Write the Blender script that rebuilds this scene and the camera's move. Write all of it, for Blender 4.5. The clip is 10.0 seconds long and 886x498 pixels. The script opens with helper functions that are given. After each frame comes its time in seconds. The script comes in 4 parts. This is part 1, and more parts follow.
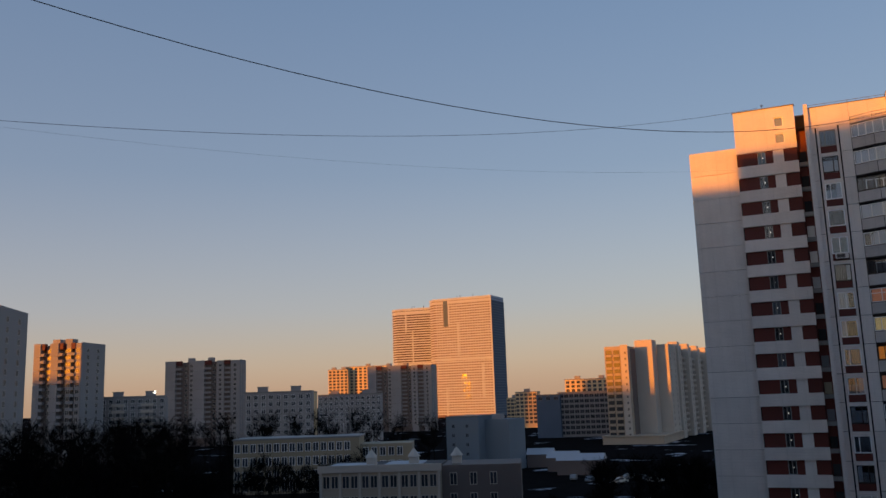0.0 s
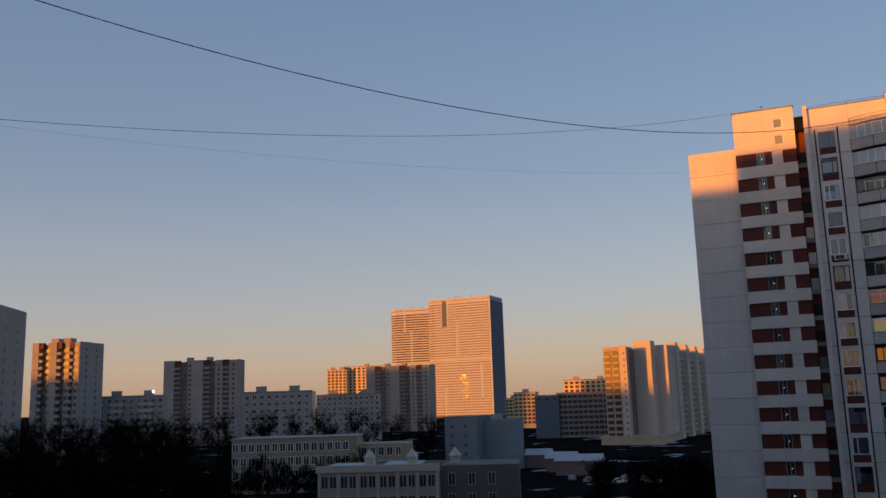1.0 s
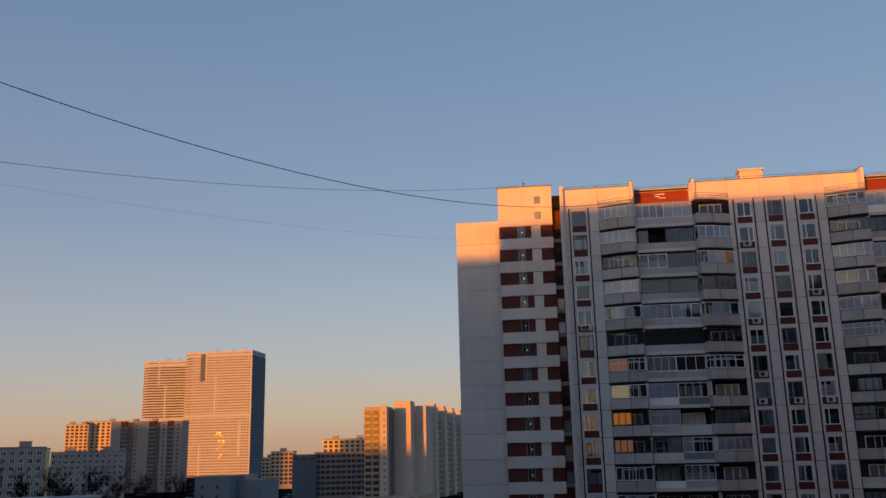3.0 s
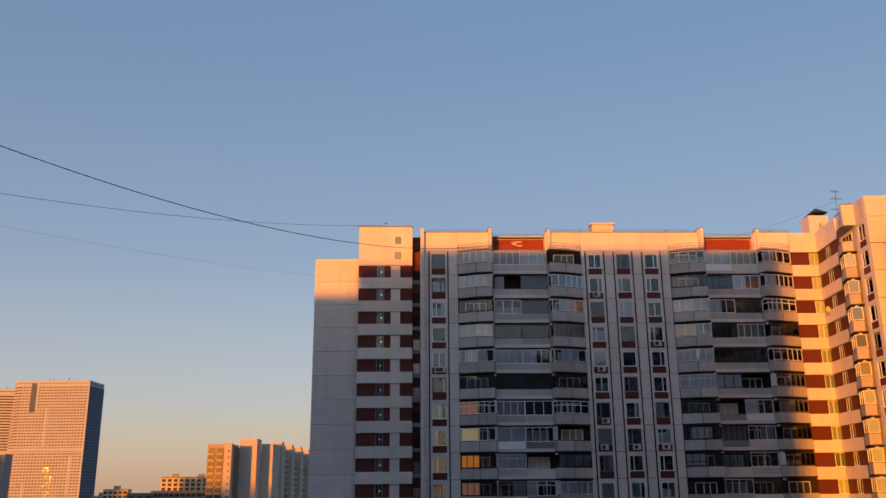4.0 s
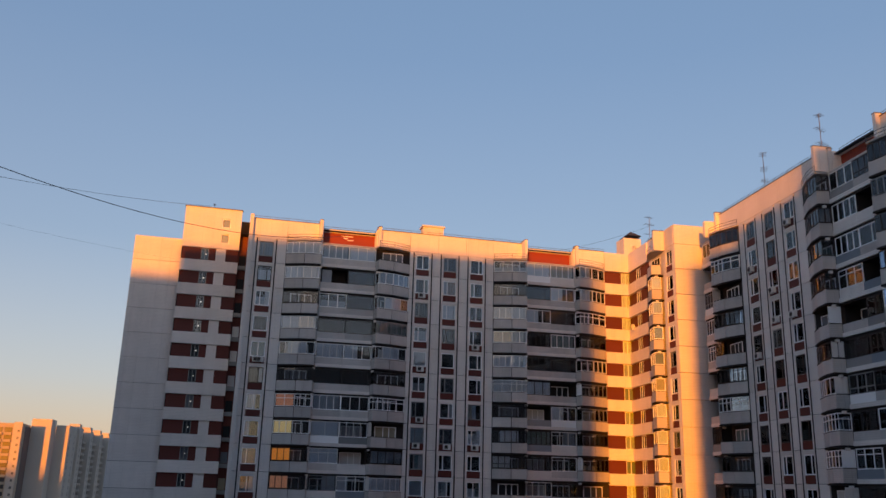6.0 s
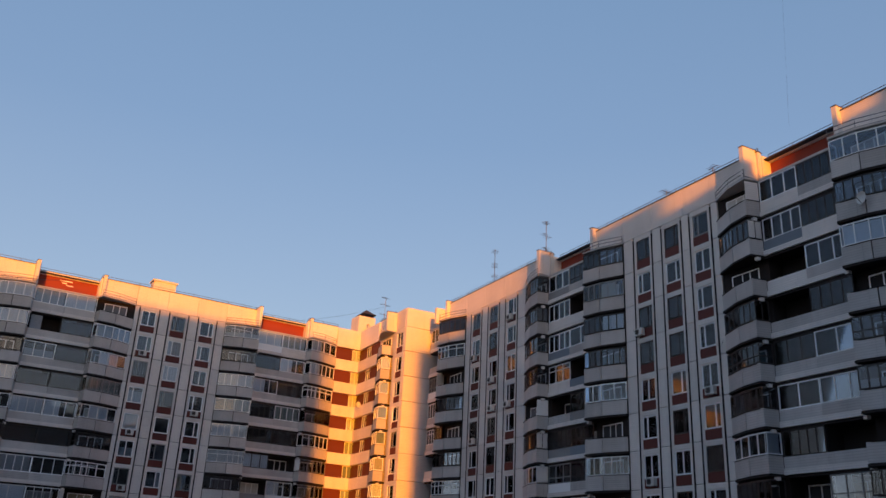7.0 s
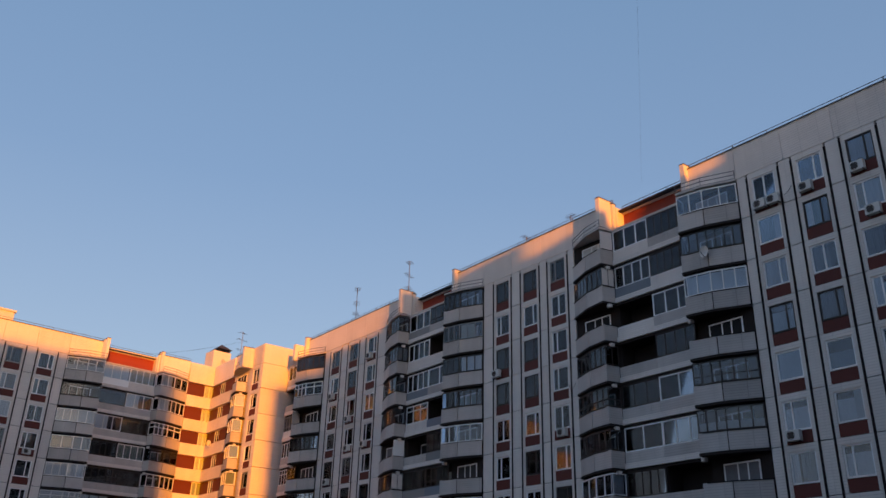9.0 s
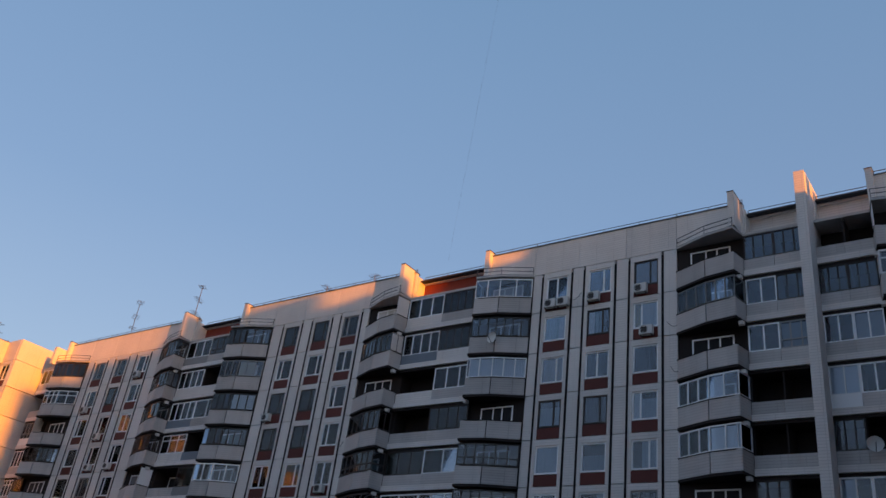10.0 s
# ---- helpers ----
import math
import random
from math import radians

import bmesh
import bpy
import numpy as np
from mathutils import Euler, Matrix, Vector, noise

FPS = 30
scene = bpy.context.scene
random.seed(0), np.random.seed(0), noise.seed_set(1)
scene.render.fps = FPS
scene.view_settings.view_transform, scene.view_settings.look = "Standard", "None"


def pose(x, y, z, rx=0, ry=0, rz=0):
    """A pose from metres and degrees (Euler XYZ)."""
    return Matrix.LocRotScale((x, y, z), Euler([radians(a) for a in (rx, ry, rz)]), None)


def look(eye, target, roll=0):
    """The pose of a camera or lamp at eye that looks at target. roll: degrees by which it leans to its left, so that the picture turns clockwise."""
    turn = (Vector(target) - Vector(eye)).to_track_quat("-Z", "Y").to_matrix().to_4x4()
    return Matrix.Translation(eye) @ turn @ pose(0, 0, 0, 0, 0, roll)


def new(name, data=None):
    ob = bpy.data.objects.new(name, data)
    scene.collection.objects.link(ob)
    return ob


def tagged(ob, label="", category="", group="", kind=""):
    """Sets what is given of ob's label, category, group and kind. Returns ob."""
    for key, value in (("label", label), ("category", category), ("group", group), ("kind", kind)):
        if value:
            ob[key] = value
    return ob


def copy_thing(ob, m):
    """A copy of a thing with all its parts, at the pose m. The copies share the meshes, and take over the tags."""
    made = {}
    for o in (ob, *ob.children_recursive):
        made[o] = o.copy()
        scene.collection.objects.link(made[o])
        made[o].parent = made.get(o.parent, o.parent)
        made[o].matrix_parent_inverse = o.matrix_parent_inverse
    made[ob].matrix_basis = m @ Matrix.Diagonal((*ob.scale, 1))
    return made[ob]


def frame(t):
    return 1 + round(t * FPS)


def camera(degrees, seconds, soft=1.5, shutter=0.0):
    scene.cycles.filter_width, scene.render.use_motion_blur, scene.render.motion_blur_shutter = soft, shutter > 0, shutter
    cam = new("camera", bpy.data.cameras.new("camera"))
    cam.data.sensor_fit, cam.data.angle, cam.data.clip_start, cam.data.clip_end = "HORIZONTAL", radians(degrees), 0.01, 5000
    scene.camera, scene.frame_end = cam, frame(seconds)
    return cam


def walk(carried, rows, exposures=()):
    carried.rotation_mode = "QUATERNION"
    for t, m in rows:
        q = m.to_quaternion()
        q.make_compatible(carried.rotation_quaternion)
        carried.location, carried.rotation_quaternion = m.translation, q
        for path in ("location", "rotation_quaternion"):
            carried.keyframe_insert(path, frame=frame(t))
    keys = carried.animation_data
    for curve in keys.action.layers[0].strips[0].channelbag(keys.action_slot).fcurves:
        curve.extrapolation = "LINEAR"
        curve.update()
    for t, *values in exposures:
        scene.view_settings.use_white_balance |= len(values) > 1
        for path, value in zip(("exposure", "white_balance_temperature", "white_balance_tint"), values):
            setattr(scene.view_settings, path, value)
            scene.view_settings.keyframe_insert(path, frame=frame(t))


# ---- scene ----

# ---------------------------------------------------------------- camera
EYE = Vector((0.0, 0.0, 22.0))
cam = camera(54.6, 10.0, soft=1.5)


def aim(yaw, pitch, roll):
    a, p = radians(yaw), radians(pitch)
    return look(EYE, EYE + Vector((-math.sin(a) * math.cos(p), math.cos(a) * math.cos(p), math.sin(p))), roll)


# seconds, yaw, pitch, roll of the hand-held turn
ROWS = [
    (0.0, 25.21, 9.97, -1.93),
    (0.5, 24.96, 10.28, -1.7),
    (1.0, 25.14, 9.98, -1.78),
    (1.5, 25.38, 9.98, -2.12),
    (2.0, 23.46, 10.31, -1.70),
    (2.5, 16.97, 11.40, -1.42),
    (3.0, 9.46, 13.38, -1.30),
    (3.2, 6.78, 14.90, -1.65),
    (4.3, -1.64, 16.16, -0.25),
    (4.5, -2.2, 16.60, -0.33),
    (5.0, -2.46, 17.02, -0.03),
    (5.2, -2.65, 17.06, -0.1),
    (6.3, -17.48, 15.36, 2.77),
    (6.5, -21.28, 16.25, 3.26),
    (7.0, -29.84, 21.12, 2.9),
    (7.5, -34.57, 22.44, 3.6),
    (8.0, -34.92, 22.59, 4.99),
    (8.5, -37.53, 24.25, 3.24),
    (9.0, -39.57, 24.03, 1.53),
    (9.5, -40.21, 23.98, 3.40),
    (10.0, -53.65, 28.64, 7.96),
]
walk(cam, [(t, aim(y, p, r)) for t, y, p, r in ROWS], exposures=[(0.0, -0.36), (2.5, -0.34), (3.2, -0.32), (4.5, -0.14), (5.2, -0.14), (7.0, 0.06), (9.0, 0.06), (9.5, 0.18), (10.0, 0.14)])

# ---------------------------------------------------------------- light
SUN_TURN, SUN_UP, SKY_GLOW = 202.0, 2.5, 0.15
world = bpy.data.worlds.new("evening_sky")
scene.world = world
world.use_nodes = True
wt = world.node_tree
sky = wt.nodes.new("ShaderNodeTexSky")
sky.sky_type, sky.sun_disc = "NISHITA", False
sky.sun_elevation, sky.sun_rotation = radians(SUN_UP), radians(SUN_TURN)
sky.altitude, sky.air_density, sky.dust_density, sky.ozone_density = 150, 1.0, 1.5, 2.0
# the dusk sky: the sky model's glow over a haze that is peach at the horizon and blue above
geo_w, sep, asin, rise, ramp, hz, add = (wt.nodes.new("ShaderNode" + n) for n in ("TexCoord", "SeparateXYZ", "Math", "MapRange", "ValToRGB", "VectorMath", "VectorMath"))
asin.operation = "ARCSINE"
rise.inputs["From Min"].default_value, rise.inputs["From Max"].default_value = -0.1, 1.5708
wt.links.new(geo_w.outputs["Generated"], sep.inputs[0])
wt.links.new(sep.outputs["Z"], asin.inputs[0])
wt.links.new(asin.outputs[0], rise.inputs["Value"])
wt.links.new(rise.outputs[0], ramp.inputs[0])
HAZE = [(-5.7, (0.24, 0.15, 0.10)), (0.0, (0.57, 0.37, 0.25)), (2.5, (0.515, 0.395, 0.34)), (6.0, (0.40, 0.372, 0.42)), (15.0, (0.230, 0.272, 0.386)),
        (28.0, (0.156, 0.222, 0.360)), (45.0, (0.126, 0.208, 0.345)), (90.0, (0.06, 0.12, 0.27))]
for i, (el, c) in enumerate(HAZE):
    at = (radians(el) + 0.1) / 1.6708
    e = ramp.color_ramp.elements[i] if i < 2 else ramp.color_ramp.elements.new(at)
    e.position, e.color = max(0.0, at), (*c, 1)
hz.operation, add.operation = "SCALE", "ADD"
hz.inputs["Scale"].default_value = SKY_GLOW
wt.links.new(sky.outputs[0], hz.inputs[0])
wt.links.new(hz.outputs[0], add.inputs[0])
wt.links.new(ramp.outputs[0], add.inputs[1])
wt.links.new(add.outputs[0], wt.nodes["Background"].inputs[0])
wt.nodes["Background"].inputs[1].default_value = 1.0
sun = new("sun", bpy.data.lights.new("sun", "SUN"))
sun.data.energy, sun.data.angle, sun.data.color = 6.7, radians(1.0), (1.0, 0.285, 0.0)
sa, se = radians(SUN_TURN), radians(SUN_UP)
sun.matrix_world = look((0, 0, 0), (-math.sin(sa) * math.cos(se), -math.cos(sa) * math.cos(se), -math.sin(se)))

# ---------------------------------------------------------------- materials


def material(name, col, rough=0.8, vary=0.15, scale=1.5, bump=0.0, island=0.0, metal=0.0, fine=25.0, streak=0.0, tile=0.0, spec=0.5):
    """A matt surface with soft stains, fine grain, rain streaks and a tone of its own for each piece."""
    m = bpy.data.materials.new(name)
    m.use_nodes = True
    t = m.node_tree
    b = t.nodes["Principled BSDF"]
    b.inputs["Roughness"].default_value, b.inputs["Metallic"].default_value, b.inputs["Specular IOR Level"].default_value = rough, metal, spec
    geo = t.nodes.new("ShaderNodeNewGeometry")

    def noise_of(s, detail, stretch=(1, 1, 1)):
        mp, n = t.nodes.new("ShaderNodeMapping"), t.nodes.new("ShaderNodeTexNoise")
        mp.inputs["Scale"].default_value = stretch
        n.inputs["Scale"].default_value, n.inputs["Detail"].default_value = s, detail
        t.links.new(geo.outputs["Position"], mp.inputs[0])
        t.links.new(mp.outputs[0], n.inputs["Vector"])
        return n.outputs["Fac"]

    def math_of(op, a, v):
        n = t.nodes.new("ShaderNodeMath")
        n.operation = op
        t.links.new(a, n.inputs[0])
        if isinstance(v, float):
            n.inputs[1].default_value = v
        else:
            t.links.new(v, n.inputs[1])
        return n.outputs[0]

    coarse, grain = noise_of(scale * 0.2, 3), noise_of(fine, 2)
    f = math_of("ADD", math_of("MULTIPLY", coarse, vary * 2), math_of("MULTIPLY", grain, vary * 0.7))
    base = 1.0 - vary * 1.35
    if streak:
        f = math_of("ADD", f, math_of("MULTIPLY", noise_of(1.0, 3, (1.3, 1.3, 0.10)), streak * 2))
        base -= streak
    if island:
        oi = t.nodes.new("ShaderNodeObjectInfo")
        f = math_of("ADD", f, math_of("MULTIPLY", oi.outputs["Random"], island * 2))
        base -= island
    if tile:
        sp, ad, cb, br = (t.nodes.new("ShaderNode" + n) for n in ("SeparateXYZ", "Math", "CombineXYZ", "TexBrick"))
        t.links.new(geo.outputs["Position"], sp.inputs[0])
        t.links.new(sp.outputs["X"], ad.inputs[0])
        t.links.new(sp.outputs["Y"], ad.inputs[1])
        t.links.new(ad.outputs[0], cb.inputs["X"])
        t.links.new(sp.outputs["Z"], cb.inputs["Y"])
        t.links.new(cb.outputs[0], br.inputs["Vector"])
        br.offset = 0.0
        for key, value in (("Scale", 1.0), ("Brick Width", 1.24), ("Row Height", 0.155), ("Mortar Size", 0.015), ("Mortar Smooth", 0.2)):
            br.inputs[key].default_value = value
        br.inputs["Color1"].default_value, br.inputs["Color2"].default_value, br.inputs["Mortar"].default_value = (1, 1, 1, 1), (0.8, 0.8, 0.8, 1), (0, 0, 0, 1)
        f = math_of("ADD", f, math_of("MULTIPLY", br.outputs["Color"], tile))
        base -= tile * 0.8
    f = math_of("ADD", f, base)
    mx = t.nodes.new("ShaderNodeVectorMath")
    mx.operation = "SCALE"
    mx.inputs[0].default_value = col
    t.links.new(f, mx.inputs["Scale"])
    t.links.new(mx.outputs[0], b.inputs["Base Color"])
    if bump:
        bn = t.nodes.new("ShaderNodeBump")
        bn.inputs["Strength"].default_value, bn.inputs["Distance"].default_value = bump, 0.02
        t.links.new(grain, bn.inputs["Height"])
        t.links.new(bn.outputs[0], b.inputs["Normal"])
    return m


def glass_material(name, tint=(0.9, 0.95, 1.0), rough=0.02):
    m = bpy.data.materials.new(name)
    m.use_nodes = True
    t = m.node_tree
    t.nodes.remove(t.nodes["Principled BSDF"])
    mix, tr, gl, fr = (t.nodes.new("ShaderNode" + n) for n in ("MixShader", "BsdfTransparent", "BsdfGlossy", "Fresnel"))
    tr.inputs[0].default_value = (*[c * 0.94 for c in tint], 1)
    gl.inputs[0].default_value, gl.inputs["Roughness"].default_value = (*tint, 1), rough
    fr.inputs[0].default_value = 1.6
    t.links.new(fr.outputs[0], mix.inputs[0])
    t.links.new(tr.outputs[0], mix.inputs[1])
    t.links.new(gl.outputs[0], mix.inputs[2])
    t.links.new(mix.outputs[0], t.nodes["Material Output"].inputs[0])
    return m


def choice_material(name, stops):
    """Each object takes one of several tones."""
    m = bpy.data.materials.new(name)
    m.use_nodes = True
    t = m.node_tree
    oi, rp = t.nodes.new("ShaderNodeObjectInfo"), t.nodes.new("ShaderNodeValToRGB")
    rp.color_ramp.interpolation = "CONSTANT"
    for i, (at, c) in enumerate(stops):
        e = rp.color_ramp.elements[i] if i < 2 else rp.color_ramp.elements.new(at)
        e.position, e.color = at, (*c, 1)
    geo, wv, mul = t.nodes.new("ShaderNodeNewGeometry"), t.nodes.new("ShaderNodeTexNoise"), t.nodes.new("ShaderNodeMix")
    wv.inputs["Scale"].default_value = 6.0
    t.links.new(geo.outputs["Position"], wv.inputs["Vector"])
    mul.data_type, mul.blend_type = "RGBA", "MULTIPLY"
    mul.inputs["Factor"].default_value = 0.3
    t.links.new(oi.outputs["Random"], rp.inputs[0])
    t.links.new(rp.outputs[0], mul.inputs["A"])
    t.links.new(wv.outputs["Fac"], mul.inputs["B"])
    t.links.new(mul.outputs["Result"], t.nodes["Principled BSDF"].inputs["Base Color"])
    t.nodes["Principled BSDF"].inputs["Roughness"].default_value = 0.85
    return m


def glow(name, col, power):
    m = bpy.data.materials.new(name)
    m.use_nodes = True
    b = m.node_tree.nodes["Principled BSDF"]
    b.inputs["Base Color"].default_value = b.inputs["Emission Color"].default_value = (*col, 1)
    b.inputs["Emission Strength"].default_value = power
    return m


CONCRETE = material("pale_tiled_concrete", (0.72, 0.67, 0.63), 0.75, 0.13, 2.0, 0.25, 0.07, streak=0.08, tile=0.24)
BALCONY = material("grey_balcony_concrete", (0.50, 0.47, 0.45), 0.85, 0.19, 2.6, 0.3, 0.14, streak=0.17, tile=0.26)
JOINT = material("dark_joint_mastic", (0.025, 0.024, 0.025), 0.9, 0.15, spec=0.1)
# shade of balcony and loggia recesses, slabs and screens put into a near-black colour
RECESS = material("recess_shade_plaster", (0.036, 0.030, 0.029), 0.9, 0.2, 2.0, 0.2, streak=0.1, spec=0.1)
BROWN = material("dark_brown_strip", (0.020, 0.014, 0.015), 0.7, 0.2, spec=0.1)
RED = material("brown_red_panel", (0.105, 0.018, 0.012), 0.7, 0.14, 2.0, 0.15, 0.10)
REDTOP = material("brick_red_attic", (0.24, 0.036, 0.018), 0.75, 0.16, 2.0, 0.2, 0.05)
WHITE = material("white_window_plastic", (0.88, 0.88, 0.88), 0.4, 0.05, island=0.12)
DARKWOOD = material("dark_stained_sash", (0.03, 0.022, 0.02), 0.6, 0.2, island=0.2)
GREYSASH = material("grey_painted_sash", (0.24, 0.24, 0.24), 0.6, 0.15, island=0.2)
BLUEGREY = material("blue_grey_board", (0.20, 0.23, 0.27), 0.7, 0.15, island=0.1)
METAL = material("weathered_metal", (0.12, 0.12, 0.125), 0.5, 0.2, metal=0.6)
COURTWALL = material("grey_brown_panels", (0.32, 0.29, 0.27), 0.85, 0.15, 1.0, 0.2, streak=0.08)
ROOFING = material("black_roofing", (0.04, 0.04, 0.045), 0.8, 0.2)
ACBOX = material("white_enamel", (0.62, 0.61, 0.58), 0.45, 0.08, island=0.15)
GLASS = glass_material("window_glass")
# near-black tones stand in for unlit rooms behind the glass
ROOM = choice_material("room_and_curtain", [(0.0, (0.015, 0.015, 0.018)), (0.5, (0.05, 0.05, 0.055)), (0.66, (0.20, 0.20, 0.22)), (0.78, (0.5, 0.5, 0.52)),
                                            (0.88, (0.75, 0.74, 0.72)), (0.94, (0.35, 0.30, 0.22)), (0.97, (0.14, 0.2, 0.2))])
WINROOM = choice_material("curtain_and_dark_room", [(0.0, (0.015, 0.015, 0.018)), (0.17, (0.08, 0.09, 0.10)), (0.33, (0.27, 0.32, 0.36)), (0.52, (0.52, 0.58, 0.63)),
                                            (0.78, (0.80, 0.82, 0.84)), (0.90, (0.36, 0.30, 0.27)), (0.95, (0.22, 0.32, 0.33))])
CLOTH = choice_material("balcony_blind", [(0.0, (0.85, 0.85, 0.86)), (0.35, (0.55, 0.56, 0.58)), (0.6, (0.33, 0.36, 0.40)), (0.78, (0.6, 0.52, 0.38)), (0.9, (0.25, 0.30, 0.27))])
TULLE = material("white_tulle", (0.82, 0.83, 0.85), 0.8, 0.12, 3.0, fine=14.0)
BULB = glow("stair_bulb", (1.0, 0.93, 0.8), 1.3)
LAMPLIT = glow("lamp_lit_room", (1.0, 0.72, 0.32), 0.26)
LAMPDIM = glow("salmon_lamp_room", (1.0, 0.42, 0.22), 0.16)
LAMPRED = glow("orange_lamp_room", (1.0, 0.32, 0.04), 0.38)
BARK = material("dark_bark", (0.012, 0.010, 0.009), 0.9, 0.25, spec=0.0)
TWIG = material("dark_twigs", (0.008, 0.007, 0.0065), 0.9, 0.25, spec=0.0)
SNOW = material("old_snow", (0.42, 0.43, 0.46), 0.7, 0.1, 1.0, 0.3)
CABLE = material("black_cable", (0.015, 0.015, 0.018), 0.6, 0.1)

# ---------------------------------------------------------------- mesh helpers


class Shape:
    """Boxes, prisms and rods gathered into one mesh."""

    def __init__(self):
        self.v, self.f, self.m = [], [], []

    def box(self, x0, x1, y0, y1, z0, z1, m=0):
        return self.prism([(x0, y0), (x1, y0), (x1, y1), (x0, y1)], z0, z1, m)

    def prism(self, pts, z0, z1, m=0):
        area = sum(a[0] * b[1] - b[0] * a[1] for a, b in zip(pts, pts[1:] + pts[:1]))
        pts = pts if area > 0 else pts[::-1]
        n, k = len(pts), len(self.v)
        self.v += [(x, y, z0) for x, y in pts] + [(x, y, z1) for x, y in pts]
        self.f += [tuple(k + i for i in reversed(range(n))), tuple(k + n + i for i in range(n))]
        self.f += [(k + i, k + (i + 1) % n, k + n + (i + 1) % n, k + n + i) for i in range(n)]
        self.m += [m] * (n + 2)
        return self

    def rod(self, p, q, r, m=0, r2=None, n=5):
        p, q = Vector(p), Vector(q)
        d = (q - p).normalized()
        s = d.orthogonal().normalized()
        w, k = d.cross(s), len(self.v)
        for c, rr in ((p, r), (q, r if r2 is None else r2)):
            self.v += [tuple(c + (s * math.cos(6.2832 * i / n) + w * math.sin(6.2832 * i / n)) * rr) for i in range(n)]
        self.f += [(k + i, k + (i + 1) % n, k + n + (i + 1) % n, k + n + i) for i in range(n)]
        self.f += [tuple(k + i for i in reversed(range(n))), tuple(k + n + i for i in range(n))]
        self.m += [m] * (n + 2)
        return self

    def lattice(self, xs, zs, holes, y0, y1, put=None, m=0):
        """One connected frame: the cells between the breaks xs and zs, but for the holes, from y0 to y1."""
        nx, nz, made = len(xs) - 1, len(zs) - 1, {}

        def vert(i, j, s):
            if (i, j, s) not in made:
                made[i, j, s] = len(self.v)
                q = (xs[i], (y0, y1)[s], zs[j])
                self.v.append(put(*q) if put else q)
            return made[i, j, s]

        def solid(i, j):
            return 0 <= i < nx and 0 <= j < nz and (i, j) not in holes

        for i in range(nx):
            for j in range(nz):
                if not solid(i, j):
                    continue
                q = [(i, j), (i + 1, j), (i + 1, j + 1), (i, j + 1)]
                fs = [[vert(*c, 0) for c in q], [vert(*c, 1) for c in reversed(q)]]
                for (di, dj), (c, d) in (((0, -1), (0, 1)), ((1, 0), (1, 2)), ((0, 1), (2, 3)), ((-1, 0), (3, 0))):
                    if not solid(i + di, j + dj):
                        fs.append([vert(*q[d], 0), vert(*q[c], 0), vert(*q[c], 1), vert(*q[d], 1)])
                self.f += [tuple(f) for f in fs]
                self.m += [m] * len(fs)
        return self

    def sash(self, x0, x1, z0, z1, y0, y1, t, cuts=(), bars=(), put=None, m=0):
        """A window frame t wide with upright cuts and cross bars."""
        xs = [x0, x0 + t] + [e for c in cuts for e in (c - t / 2, c + t / 2)] + [x1 - t, x1]
        zs = [z0, z0 + t] + [e for c in bars for e in (c - t / 2, c + t / 2)] + [z1 - t, z1]
        holes = {(i, j) for i in range(1, len(xs) - 1, 2) for j in range(1, len(zs) - 1, 2)}
        return self.lattice(xs, zs, holes, y0, y1, put, m)

    def tube(self, pts, r, n=4, m=0):
        """One unbroken round bar through the points."""
        k = len(self.v)
        for i, p in enumerate(pts):
            d = (pts[min(i + 1, len(pts) - 1)] - pts[max(i - 1, 0)]).normalized()
            s = d.cross(Vector((0, 0, 1))).normalized() if abs(d.z) < 0.99 else Vector((1, 0, 0))
            w = d.cross(s)
            self.v += [tuple(p + (s * math.cos(6.2832 * j / n) + w * math.sin(6.2832 * j / n)) * r) for j in range(n)]
        for i in range(len(pts) - 1):
            a, b = k + i * n, k + (i + 1) * n
            self.f += [(a + j, a + (j + 1) % n, b + (j + 1) % n, b + j) for j in range(n)]
        self.m += [m] * (n * (len(pts) - 1))
        return self

    def mirrored(self):
        s = Shape()
        s.v, s.f, s.m = [(-x, y, z) for x, y, z in self.v], [f[::-1] for f in self.f], self.m[:]
        return s

    def mesh(self, name, *mats):
        me = bpy.data.meshes.new(name)
        me.from_pydata(self.v, [], self.f)
        for m in mats:
            me.materials.append(m)
        me.polygons.foreach_set("material_index", self.m)
        me.update()
        return me


def part(name, me, parent, at=(0, 0, 0), label=""):
    ob = new(name, me)
    ob.parent = parent
    ob.location = at
    return tagged(ob, label) if label else ob


def thing(name, label, category, m=None, group="", kind="", me=None):
    ob = new(name, me)
    ob.matrix_world = m or Matrix()
    return tagged(ob, label, category, group, kind)


def bearing(yaw, d, z=0.0):
    a = radians(yaw)
    return Vector((-math.sin(a) * d, math.cos(a) * d, z))


def frame_of(yaw, d, side=0.0):
    """Local axes of a facade that faces the eye: x to the right, y into the building."""
    a = radians(yaw)
    r, n = Vector((math.cos(a), math.sin(a), 0)), Vector((-math.sin(a), math.cos(a), 0))
    m = Matrix((r, n, (0, 0, 1))).transposed().to_4x4()
    m.translation = n * d + r * side
    return m


rng = random.Random(7)

# ---------------------------------------------------------------- the panel building
STOREY, FLOORS, TOP = 2.8, 17, 45.6
EAVES, ROOF = 48.45, 50.62


def levels():
    return [(k, TOP - STOREY * k) for k in range(FLOORS)]


# meshes that all storeys share
def window_frame(w, h, kind, mat):
    cuts = {0: [-0.17 * w], 1: [0.17 * w], 2: [-0.17 * w, 0.17 * w], 3: [0.0], 4: []}[kind]
    return Shape().sash(-w / 2, w / 2, 0, h, 0, 0.07, 0.095, cuts).mesh("window", mat)


